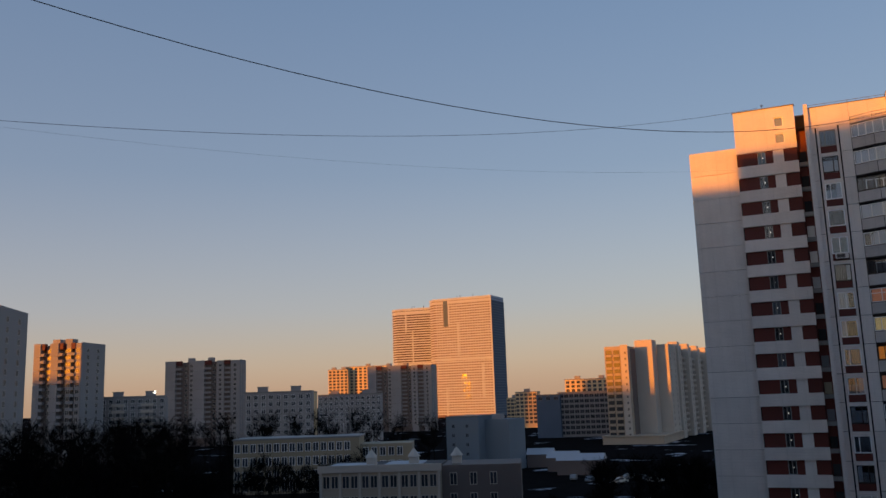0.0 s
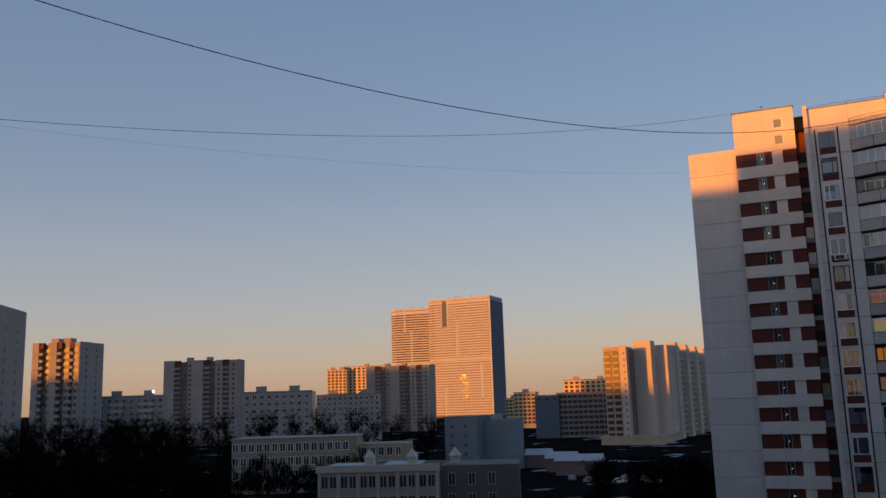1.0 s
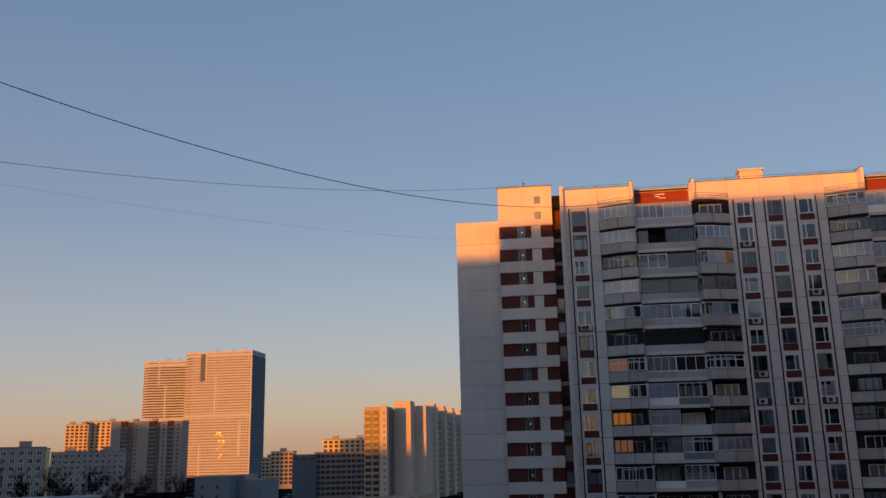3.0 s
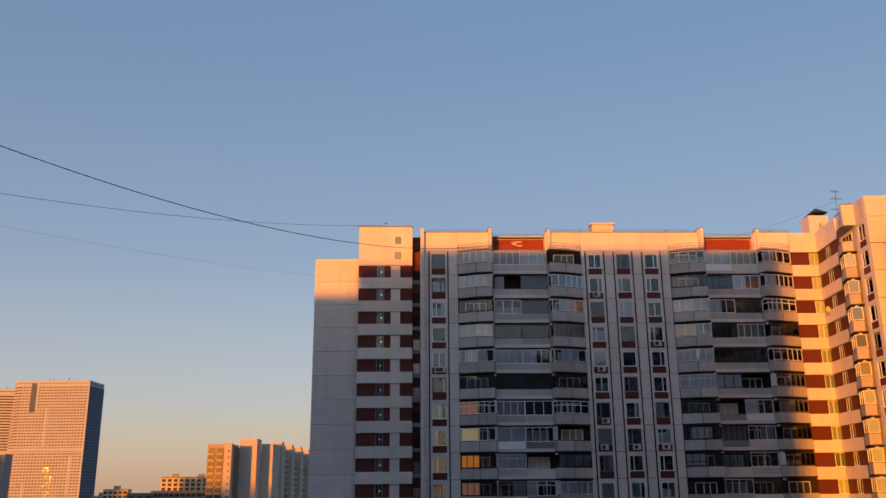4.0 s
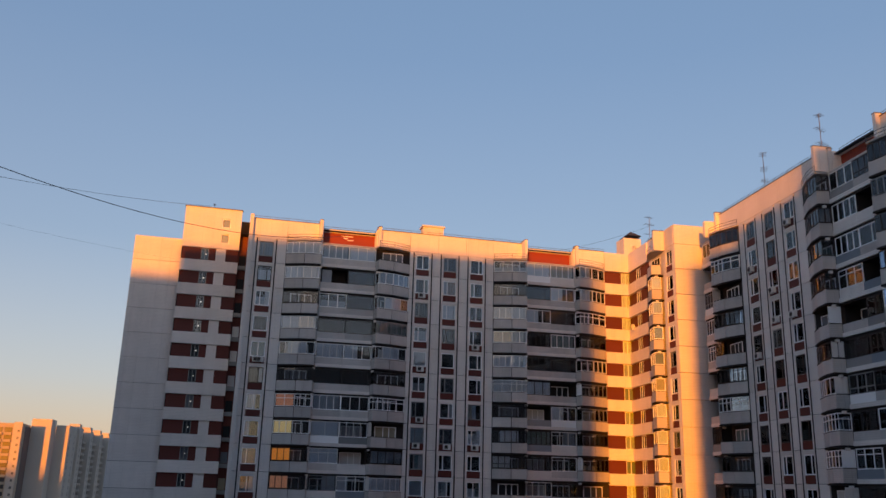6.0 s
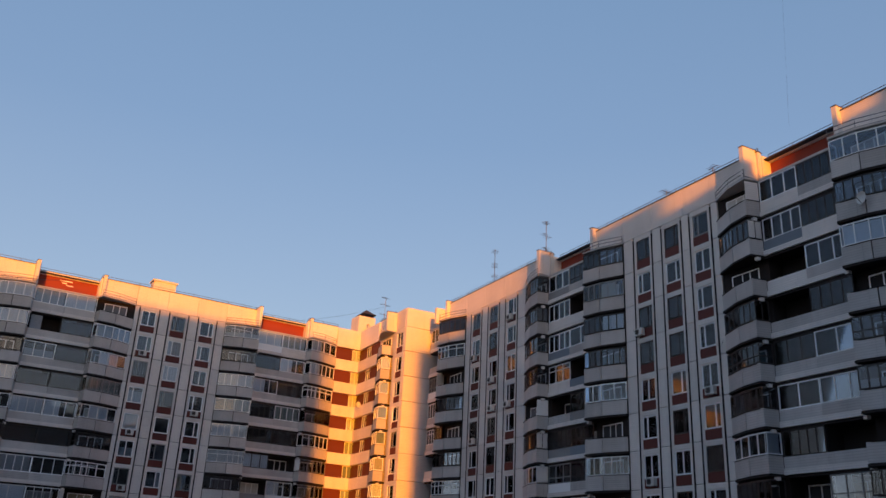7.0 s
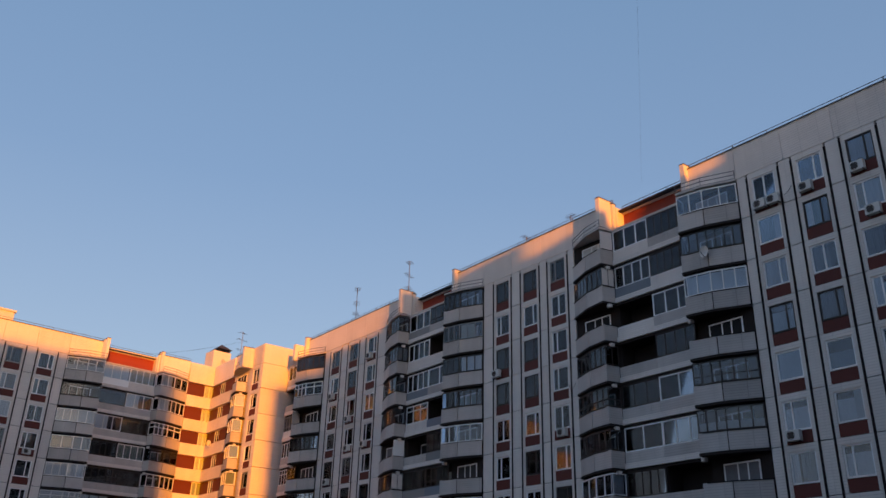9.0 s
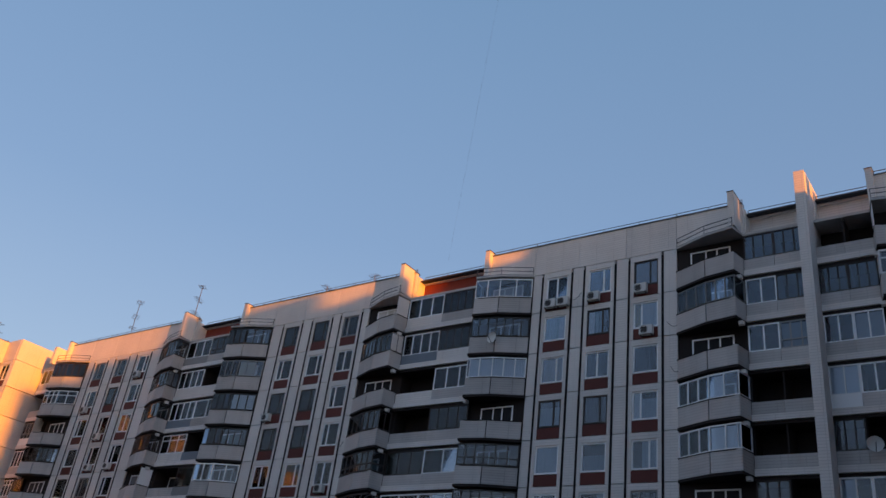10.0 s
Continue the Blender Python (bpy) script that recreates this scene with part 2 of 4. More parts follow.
W, WH, COL = 1.55, 1.68, 2.0
FRAMES = [window_frame(W, WH, k, m) for k, m in ((0, WHITE), (1, WHITE), (0, WHITE), (3, WHITE), (0, GREYSASH), (1, DARKWOOD), (4, WHITE))]
PANE = Shape().box(-W / 2 + 0.06, W / 2 - 0.06, 0.03, 0.036, 0.06, WH - 0.06).mesh("pane", GLASS)
def curtain_mesh(a, b, top):
    """A pleated sheet from a to b across the window; dark tones pass for an unlit room."""
    n = max(3, round((b - a) / 0.14))
    xs = [a + (b - a) * i / n for i in range(n + 1)]
    rim = [(x, 0.10 + 0.022 * (i % 2)) for i, x in enumerate(xs)]
    return Shape().prism(rim + [(x, y + 0.012) for x, y in reversed(rim)], 0.0, top).mesh("curtain", WINROOM)


CURTAINS = [curtain_mesh(a * W, b * W, WH * h) for a, b, h in ((-0.49, 0.49, 1.0), (-0.49, 0.49, 1.0), (-0.49, 0.49, 0.74), (-0.49, 0.14, 1.0), (-0.12, 0.49, 1.0), (-0.49, 0.49, 0.58))]
HALFCURTAIN = [Shape().box(a, b, 0.075, 0.095, 0.0, WH).mesh("side_curtain", CLOTH) for a, b in ((-W / 2 + 0.02, -0.3), (0.25, W / 2 - 0.02))]
SURROUND = Shape().lattice([-COL / 2, -W / 2, W / 2, COL / 2], [0.0, 2.40, 2.78], {(1, 0)}, 0, 0.2).mesh("window_surround", CONCRETE)
SPANDREL = Shape().box(-W / 2 + 0.01, W / 2 - 0.01, 0.03, 0.18, 0.0, 0.66).mesh("spandrel_panel", RED)
LOW_WINDOW = Shape().sash(-W / 2, W / 2, 0, WH, 0, 0.07, 0.08, [0.25]).box(-W / 2, W / 2, 0.08, 0.1, 0, WH, 1).mesh("window", WHITE, ROOM)
DETAIL, corner_name = {}, ""


def window(parent, u, z, y=0.06, k=0):
    """One casement window of the panel wall."""
    if k >= DETAIL[parent.name]:
        return part("window", LOW_WINDOW, parent, (u, y, z))
    w = part("window", rng.choice(FRAMES), parent, (u, y, z))
    part("pane", PANE, w)
    part("curtain", rng.choice(CURTAINS), w)
    if rng.random() < 0.35:
        part("side_curtain", rng.choice(HALFCURTAIN), w)
    return w


def pier_mesh(width):
    return Shape().box(-width / 2 + 0.012, width / 2 - 0.012, 0, 0.12, 0.025, STOREY - 0.025).mesh("wall_panel", CONCRETE)


def window_zone(parent, u0, u1, centres):
    """Columns of windows between dark upright strips, with plain wall panels between them."""
    part("wall", Shape().box(u0, u1, 0.2, 12, 0, EAVES).mesh("wall", JOINT), parent)
    edges = [u0] + [e for c in centres for e in (c - COL / 2 - 0.13, c + COL / 2 + 0.13)] + [u1]
    z0, z1 = TOP - STOREY * (FLOORS - 1), TOP + 2.85
    strip = Shape().box(-0.065, 0.065, -0.03, 0.2, 0, z1 - z0 - 0.25).mesh("upright_strip", BROWN)
    for c in centres:
        for e in (-1, 1):
            part("upright_strip", strip, parent, (c + e * (COL / 2 + 0.065), 0, z0))
    for a, b in zip(edges[::2], edges[1::2]):
        if b - a > 0.2:
            me = pier_mesh(b - a)
            for k, f in levels():
                part("wall_panel", me, parent, ((a + b) / 2, 0, f + 0.05))
    for c in centres:
        for k, f in levels():
            part("window_surround", SURROUND, parent, (c, 0, f + 0.06))
            part("spandrel_panel", SPANDREL, parent, (c, 0, f + 0.08), "brown-red spandrel panel")
            window(parent, c, f + 0.78, k=k)
    # attic panels over the windows
    n = max(1, round((u1 - u0) / 3.6))
    step = (u1 - u0) / n
    me = Shape().box(0.012, step - 0.012, -0.02, 0.3, 0, ROOF - EAVES).mesh("attic_panel", CONCRETE)
    for i in range(n):
        part("attic_panel", me, parent, (u0 + i * step, 0, EAVES))
    roof_edge(parent, u0, u1, -0.08)


def roof_edge(parent, u0, u1, y, z=ROOF):
    part("coping", Shape().box(u0, u1, y, y + 0.5, z, z + 0.07).mesh("coping", METAL), parent, label="dark metal roof coping")
    n = max(1, int((u1 - u0) / 2.0))
    s = Shape().sash(u0, u1, z + 0.04, z + 0.34, y + 0.13, y + 0.16, 0.035, [u0 + (u1 - u0) * (i + 1) / n for i in range(n - 1)])
    part("roof_rail", s.mesh("roof_rail", METAL), parent, label="thin dark roof rail")


# the bowed balcony: starts flush with the wall and bows out towards the loggia
BW = 4.0
BOW = [(0.0, -0.12), (2.0, -0.98), (3.75, -1.30), (4.0, -0.25)]


def bow_put(off):
    """Maps a length along the bowed front, a depth and a height into the balcony's own space."""
    runs = []
    for a, b in zip(BOW, BOW[1:]):
        d = Vector((b[0] - a[0], b[1] - a[1]))
        runs.append((Vector(a), d.normalized(), d.length))

    def put(s, y, z):
        for i, (a, d, ln) in enumerate(runs):
            if s <= ln or i == 2:
                p = a + d * s + Vector((-d.y, d.x)) * (y + off)
                return (p.x, p.y, z)
            s -= ln

    return put, [r[2] for r in runs]


PUT, RUNS = bow_put(0.0)
REACH = sum(RUNS)


def bow_sash(per_run, mat, bars=()):
    cuts, at = [], 0.0
    for ln, n in zip(RUNS, per_run):
        cuts += [at + ln * (i + 1) / n for i in range(n - 1)]
        at += ln
        cuts.append(at)
    return Shape().sash(0.02, REACH - 0.02, 1.225, 2.57, 0.02, 0.085, 0.075, cuts[:-1], bars, PUT), mat


def bow_sheet(s0, s1, z0, z1, y):
    n = 10
    s = Shape()
    xs = [s0 + (s1 - s0) * i / n for i in range(n + 1)]
    return s.lattice(xs, [z0, z1], set(), y, y + 0.008, PUT)


def bow_panel(i):
    s0 = sum(RUNS[:i])
    return Shape().lattice([s0 + 0.035, s0 + RUNS[i] - 0.035], [0.10, 1.20], set(), 0.0, 0.09, PUT)


SLAB = Shape().prism([(0, 0.1)] + [(x, y - 0.05) for x, y in BOW] + [(BW, 0.1)], -0.08, 0.06)
SASHES = [bow_sash((2, 2, 1), WHITE), bow_sash((3, 2, 1), WHITE), bow_sash((2, 3, 1), WHITE, (2.1,)), bow_sash((3, 3, 2), DARKWOOD), bow_sash((4, 3, 2), DARKWOOD), bow_sash((3, 3, 1), GREYSASH),
          bow_sash((3, 3, 1), DARKWOOD, (1.7,)), bow_sash((2, 2, 1), DARKWOOD)]
BLINDS = [bow_sheet(0.1, REACH - 0.1, 1.24, 2.5, 0.2), bow_sheet(0.1, 2.0, 1.24, 2.5, 0.2), bow_sheet(2.2, 3.9, 1.24, 2.5, 0.2), bow_sheet(0.1, 3.9, 1.24, 1.8, 0.2),
          bow_sheet(0.9, 3.0, 1.24, 2.5, 0.25)]
COPING = Shape().lattice([REACH * i / 10 for i in range(11)], [1.168, 1.222], set(), -0.03, 0.12, PUT)
ENDBOARD = bow_sheet(RUNS[0] + RUNS[1] + 0.03, REACH - 0.03, 1.23, 2.58, 0.02)
BAL = {}
for side in (1, -1):
    def turned(s):
        return s if side > 0 else s.mirrored()

    low = Shape()
    for i in range(3):
        s_ = bow_panel(i)
        k_ = len(low.v)
        low.v, low.f, low.m = low.v + s_.v, low.f + [tuple(j + k_ for j in f) for f in s_.f], low.m + s_.m
    low.prism([(0, 0.1)] + BOW + [(BW, 0.1)], -0.08, 0.06)
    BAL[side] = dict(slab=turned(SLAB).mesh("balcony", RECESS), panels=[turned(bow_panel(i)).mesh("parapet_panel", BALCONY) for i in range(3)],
                     joint=turned(bow_sheet(0.0, REACH, 0.06, 1.20, 0.04)).mesh("parapet_lining", JOINT),
                     frames=[turned(s).mesh("glazing_frame", m) for s, m in SASHES], pane=turned(bow_sheet(0.03, REACH - 0.03, 1.29, 2.5, 0.05)).mesh("pane", GLASS),
                     blinds=[turned(s).mesh("blind", CLOTH) for s in BLINDS] + [turned(s).mesh("blind", TULLE) for s in (BLINDS[0], BLINDS[4])], low=turned(low).mesh("balcony", BALCONY),
                     coping=turned(COPING).mesh("coping", JOINT),
                     endboard=[turned(ENDBOARD).mesh("end_board", m) for m in (WHITE, CONCRETE, CONCRETE)],
                     lit=[turned(BLINDS[1]).mesh("lit_blind", m) for m in (LAMPRED, LAMPLIT, LAMPDIM)])
KNOB = Shape().prism([(-0.12, -0.16), (0.12, -0.16), (0.16, 0.1), (-0.16, 0.1)], 0, 0.21).mesh("corner_box", CONCRETE)
BACKDOOR = Shape().box(-1.1, 1.1, 0, 0.06, 0.9, 2.3).mesh("balcony_window", ROOM)
BACKTRIM = Shape().sash(-1.18, 1.18, 0.82, 2.38, -0.02, 0.03, 0.09, [-0.25, 0.4]).mesh("window_frame", WHITE)


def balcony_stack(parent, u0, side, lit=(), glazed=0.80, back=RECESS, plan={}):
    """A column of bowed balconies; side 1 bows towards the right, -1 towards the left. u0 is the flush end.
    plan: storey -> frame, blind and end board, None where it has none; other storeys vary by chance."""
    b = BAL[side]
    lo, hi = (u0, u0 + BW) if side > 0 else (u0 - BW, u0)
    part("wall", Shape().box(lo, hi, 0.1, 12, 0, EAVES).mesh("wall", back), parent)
    for k, f in levels():
        if k >= DETAIL[parent.name]:
            part("balcony", b["low"], parent, (u0, 0, f))
            continue
        o = part("balcony", b["slab"], parent, (u0, 0, f))
        part("parapet_lining", b["joint"], o)
        for me in b["panels"]:
            part("parapet_panel", me, o)
        part("coping", b["coping"], o)
        part("corner_box", KNOB, o, (side * 3.85, -0.75, -0.3))
        d = part("balcony_window", BACKDOOR, parent, ((lo + hi) / 2, 0.06, f))
        part("window_frame", BACKTRIM, d)
        if k in plan:
            for name, key, i in zip(("glazing_frame", "blind", "end_board"), ("frames", "blinds", "endboard"), plan[k]):
                if i is not None:
                    part(name, b[key][i], o)
            if plan[k][0] is not None:
                part("pane", b["pane"], o)
            continue
        if rng.random() < glazed or k in lit:
            part("glazing_frame", rng.choice(b["frames"] if back is RECESS else b["frames"][:2]), o)
            part("pane", b["pane"], o)
            if k in lit:
                part("lit_blind", b["lit"][lit[k]], o, label="lamp-lit window blind")
            elif back is not RECESS:
                part("blind", b["blinds"][0], o)
            elif rng.random() < (0.55 if parent.name == wing_a.name else 0.33):
                part("blind", rng.choice(b["blinds"]), o)
        if parent.name != corner_name and rng.random() < 0.4:
            part("end_board", rng.choice(b["endboard"]), o)
    # canopy over the top balcony, with its rail
    can = Shape().prism([(0, 0.1)] + BOW + [(BW, 0.1)], 2.72, 2.86)
    part("canopy", (can if side > 0 else can.mirrored()).mesh("canopy", BALCONY), parent, (u0, 0, TOP))
    rail = Shape().sash(0.02, RUNS[0] + RUNS[1], 2.86, 3.46, 0.02, 0.05, 0.04, [RUNS[0]], [3.16], PUT)
    part("canopy_rail", (rail if side > 0 else rail.mirrored()).mesh("canopy_rail", METAL), parent, (u0, 0, TOP), "dark thin canopy rail")
    part("attic_panel", Shape().box(lo + 0.012, hi - 0.012, -0.02, 0.3, EAVES, ROOF).mesh("attic_panel", CONCRETE), parent)
    roof_edge(parent, lo, hi, -0.08)


def loggia_stack(parent, u0, u1, red=True, plan={}):
    """Recessed loggias, each shared by two flats, with stepped parapets between two balcony columns.
    plan: (storey, half) -> parapet, frame and blind, as for the balconies."""
    w, mid = u1 - u0, (u0 + u1) / 2
    h = w / 2
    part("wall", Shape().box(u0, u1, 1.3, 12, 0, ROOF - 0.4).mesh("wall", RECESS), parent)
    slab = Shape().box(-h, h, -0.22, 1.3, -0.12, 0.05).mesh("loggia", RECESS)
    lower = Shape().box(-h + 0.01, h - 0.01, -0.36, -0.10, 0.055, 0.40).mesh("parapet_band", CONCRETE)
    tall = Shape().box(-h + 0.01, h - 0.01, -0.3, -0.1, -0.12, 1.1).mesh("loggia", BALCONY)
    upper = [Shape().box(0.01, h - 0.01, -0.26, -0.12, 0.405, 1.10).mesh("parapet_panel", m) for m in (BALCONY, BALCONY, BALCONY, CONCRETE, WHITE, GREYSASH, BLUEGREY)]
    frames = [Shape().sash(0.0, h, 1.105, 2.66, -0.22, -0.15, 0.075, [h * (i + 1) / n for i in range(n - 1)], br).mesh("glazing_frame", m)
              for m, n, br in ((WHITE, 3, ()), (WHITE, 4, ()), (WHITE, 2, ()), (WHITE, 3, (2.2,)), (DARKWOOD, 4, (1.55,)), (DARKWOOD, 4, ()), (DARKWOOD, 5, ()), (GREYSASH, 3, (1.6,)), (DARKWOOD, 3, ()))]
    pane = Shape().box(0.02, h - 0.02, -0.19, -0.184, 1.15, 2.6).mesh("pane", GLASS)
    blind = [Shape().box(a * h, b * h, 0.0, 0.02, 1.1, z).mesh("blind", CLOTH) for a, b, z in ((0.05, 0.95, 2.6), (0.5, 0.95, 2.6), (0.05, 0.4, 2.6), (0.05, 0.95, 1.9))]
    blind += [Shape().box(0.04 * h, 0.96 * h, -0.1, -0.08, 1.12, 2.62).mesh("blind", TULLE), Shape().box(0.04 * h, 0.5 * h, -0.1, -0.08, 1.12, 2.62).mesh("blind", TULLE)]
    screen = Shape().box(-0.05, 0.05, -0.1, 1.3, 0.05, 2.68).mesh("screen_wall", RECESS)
    for k, f in levels():
        if k >= DETAIL[parent.name]:
            part("loggia", tall, parent, (mid, 0, f))
            continue
        o = part("loggia", slab, parent, (mid, 0, f))
        part("parapet_band", lower, o)
        part("screen_wall", screen, o)
        for e in (0, 1):
            x = -h + e * h
            if (k, e) in plan:
                for name, kinds_, i in zip(("parapet_panel", "glazing_frame", "blind"), (upper, frames, blind), plan[k, e]):
                    if i is not None:
                        part(name, kinds_[i], o, (x, 0, 0))
                if plan[k, e][1] is not None:
                    part("pane", pane, o, (x, 0, 0))
                continue
            part("parapet_panel", rng.choice(upper), o, (x, 0, 0))
            if w > 5:
                d = part("balcony_window", BACKDOOR, parent, (mid + (e - 0.5) * h, 1.25, f))
                part("window_frame", BACKTRIM, d)
            if k == 0 or rng.random() < 0.68:
                part("glazing_frame", rng.choice(frames), o, (x, 0, 0))
                part("pane", pane, o, (x, 0, 0))
                if rng.random() < (0.5 if parent.name == wing_a.name else 0.3):
                    part("blind", rng.choice(blind), o, (x, 0, 0))
    part("canopy", Shape().box(u0, u1, -0.22, 1.3, TOP + 2.70, TOP + 2.86).mesh("canopy", BALCONY), parent)
    part("attic_panel", Shape().box(u0 + 0.05, u1 - 0.05, 1.12, 1.28, TOP + 2.87, ROOF - 0.42).mesh("attic_panel", REDTOP if red else CONCRETE), parent, label="brick-red attic panel" if red else "")
    part("attic_band", Shape().box(u0 + 0.06, u1 - 0.06, 0.9, 1.11, ROOF - 0.58, ROOF - 0.2).mesh("attic_band", CONCRETE), parent)
    cheek = Shape().box(-0.05, 0.05, 0.31, 1.28, EAVES + 0.02, ROOF - 0.2).mesh("attic_cheek", CONCRETE)
    for u in (u0, u1):
        part("attic_cheek", cheek, parent, (u, 0, 0))
    roof_edge(parent, u0, u1, 0.92, ROOF - 0.195)


def fin_mesh(reach, high):
    return Shape().lattice([-0.17, 0.17], [0, high], set(), -reach, 0.4).box(-0.2, 0.2, -reach - 0.03, 0.42, high + 0.002, high + 0.06, 1).mesh("attic_fin", CONCRETE, METAL)


FIN, STUB = fin_mesh(1.25, 2.25), fin_mesh(0.42, 2.35)


def fin(parent, u, stub=False):
    part("attic_fin", STUB if stub else FIN, parent, (u, 0, EAVES + 0.1), "pale fin wall standing above the roof edge")


def loggia_group(parent, u, lit_l=(), lit_r=(), left={}, mid={}, right={}):
    """Balcony, fin, loggia, fin, balcony; u is the middle."""
    h = 3.05
    balcony_stack(parent, u - h - BW, 1, lit_l, plan=left)
    loggia_stack(parent, u - h, u + h, plan=mid)
    balcony_stack(parent, u + h + BW, -1, lit_r, plan=right)
    fin(parent, u - h - 0.35)
    fin(parent, u + h + 0.35, True)


BAND = 1.30


def banded_zone(parent, u0, u1, pieces, y=0.0, top=EAVES, z_first=48.15, proud=0.22, depth=12.0, lamp=None):
    """White parapet bands that run across brown-red storeys; pieces are (from, to, what)."""
    part("wall", Shape().box(u0, u1, y + 0.2, y + depth, 0, top).mesh("wall", JOINT), parent)
    w = u1 - u0
    band = Shape().box(0.0, w, -proud, 0.2, 0, BAND).mesh("white_band", CONCRETE)
    made = {}
    for k in range(FLOORS):
        z = z_first - STOREY * k
        if z - 1.5 < 0.2:
            break
        part("white_band", band, parent, (u0, y, z - 1.5 - BAND))
        for i, (a, b, what) in enumerate(pieces):
            key = (i, what)
            if key not in made:
                if what == "red":
                    made[key] = [Shape().box(a, b, 0.06, 0.2, 0, 1.5).mesh("red_panel", RED)]
                elif what == "white":
                    made[key] = [Shape().box(a, b, -proud + 0.06, 0.2, 0.0, 1.28).box(a, b, 0.0, 0.2, 1.29, 1.5).mesh("white_panel", CONCRETE)]
                else:
                    s = Shape().sash(a, b, 0, 1.5, 0.05, 0.12, 0.07, [(a + b) / 2])
                    made[key] = [s.mesh("window", GREYSASH if lamp else WHITE), Shape().box(a, b, 0.08, 0.086, 0.03, 1.47).mesh("pane", GLASS), Shape().box(a, b, 0.13, 0.15, 0, 1.5).mesh("curtain", ROOM if lamp else CLOTH)]
            mm = made[key]
            name = {"red": "red_panel", "white": "white_panel"}.get(what, "window")
            o = part(name, mm[0], parent, (u0, y, z - 1.5))
            if len(mm) > 1:
                part("pane", mm[1], o)
                part("curtain", mm[2], o)
                if lamp:
                    part("bulb", lamp, o, ((a + b) / 2 + 0.12, 0.0, 0.75), "small lit stair lamp")


# ---- wing across the court
wing_a = thing("apartment_building", "long pale panel apartment building with brown-red stair strip and glazed balconies", "apartment building", frame_of(1.7, 94.0))
DETAIL[wing_a.name] = 13
loggia_group(wing_a, 11.85, lit_l={6: 2, 7: 1, 8: 0, 9: 2}, left={0: (1, 0, None), 1: (1, 5, None), 2: (4, None, None), 3: (0, 5, None), 4: (1, 6, None), 5: (3, None, None)},
             mid={(0, 0): (0, 1, 0), (0, 1): (1, 0, 4), (1, 0): (0, None, 2), (1, 1): (0, 5, None), (2, 0): (0, 0, 3), (2, 1): (0, 6, None), (3, 0): (0, 5, None), (3, 1): (0, 6, None),
                  (4, 0): (0, 1, 4), (4, 1): (0, 0, 5), (5, 0): (0, 4, None), (5, 1): (0, 6, None), (6, 0): (0, 1, 0), (6, 1): (1, 0, None)},
             right={0: (None, None, None), 1: (1, 0, None), 2: (0, 6, None), 3: (5, 0, None), 4: (0, 6, None), 5: (6, None, None), 6: (2, None, None)})
loggia_group(wing_a, 36.05, left={0: (0, 3, None), 1: (3, None, None), 2: (1, 0, None), 3: (0, 0, None), 4: (1, 5, None), 5: (2, 0, None), 6: (4, None, None)},
             mid={(0, 0): (4, 0, 4), (0, 1): (3, 1, 0), (1, 0): (0, 5, None), (1, 1): (0, 0, 5), (2, 0): (0, 0, 5), (2, 1): (1, 6, None), (3, 0): (0, 6, None), (3, 1): (0, 1, 0), (4, 0): (0, 4, None), (4, 1): (0, 4, None)},
             right={0: (0, 0, None), 1: (1, 5, None), 2: (2, None, None), 3: (7, None, None), 4: (1, None, None)})
window_zone(wing_a, 0.75, 4.8, [2.62])
window_zone(wing_a, 18.9, 29.0, [20.45, 23.7, 26.95])
# a full-height fin beside the stair recess
part("end_fin", Shape().box(0.6, 1.0, -0.5, 6.0, 0, ROOF + 0.35).mesh("end_fin", CONCRETE), wing_a)
LAMP = Shape().box(-0.05, 0.05, 0.0, 0.05, -0.05, 0.05).mesh("bulb", BULB)
banded_zone(wing_a, -6.75, -0.35, [(0.1, 2.2, "red"), (2.2, 3.05, "window"), (3.05, 3.85, "red"), (3.85, 4.95, "white"), (4.95, 6.35, "red")], y=5.6, top=48.2, lamp=LAMP)
head = Shape().lattice([-6.75, -2.5, -1.55, -0.35], [48.16, 48.85, 49.95, 50.75, 51.85, 53.0], {(1, 1), (1, 3)}, 5.5, 6.0)
part("stair_head", head.mesh("stair_head", CONCRETE), wing_a, label="pale blank stair head above the storeys")
part("stair_head_core", Shape().box(-6.75, -0.35, 6.0, 17, 48.2, 52.98).mesh("stair_head_core", CONCRETE), wing_a)
for z in (48.85, 50.75):
    sf = Shape().sash(0, 0.95, 0, 1.1, 0, 0.08, 0.08)
    w = part("window", sf.mesh("window", WHITE), wing_a, (-2.5, 5.6, z))
    part("pane", Shape().box(0, 0.95, 0.05, 0.056, 0, 1.1).mesh("pane", GLASS), w)
    part("shutter", Shape().box(0, 0.95, 0.09, 0.12, 0, 1.1).mesh("shutter", BALCONY), w)
part("coping", Shape().box(-6.85, -0.25, 5.4, 6.1, 53.0, 53.08).mesh("coping", METAL), wing_a)
# recess between stair strip and fin
part("recess_wall", Shape().box(-0.35, 0.6, 6.3, 16, 0, 51.0).mesh("recess_wall", RED), wing_a, label="brown-red recess wall")
rw = Shape().box(0, 0.75, 0, 0.1, 0, 1.2).mesh("window", ROOM)
rb_ = Shape().box(-0.1, 0.85, -0.3, 0.1, -0.5, -0.05).mesh("ledge", GREYSASH)
for k, f in levels():
    w = part("window", rw, wing_a, (-0.25, 6.2, f + 0.9))
    part("ledge", rb_, w)
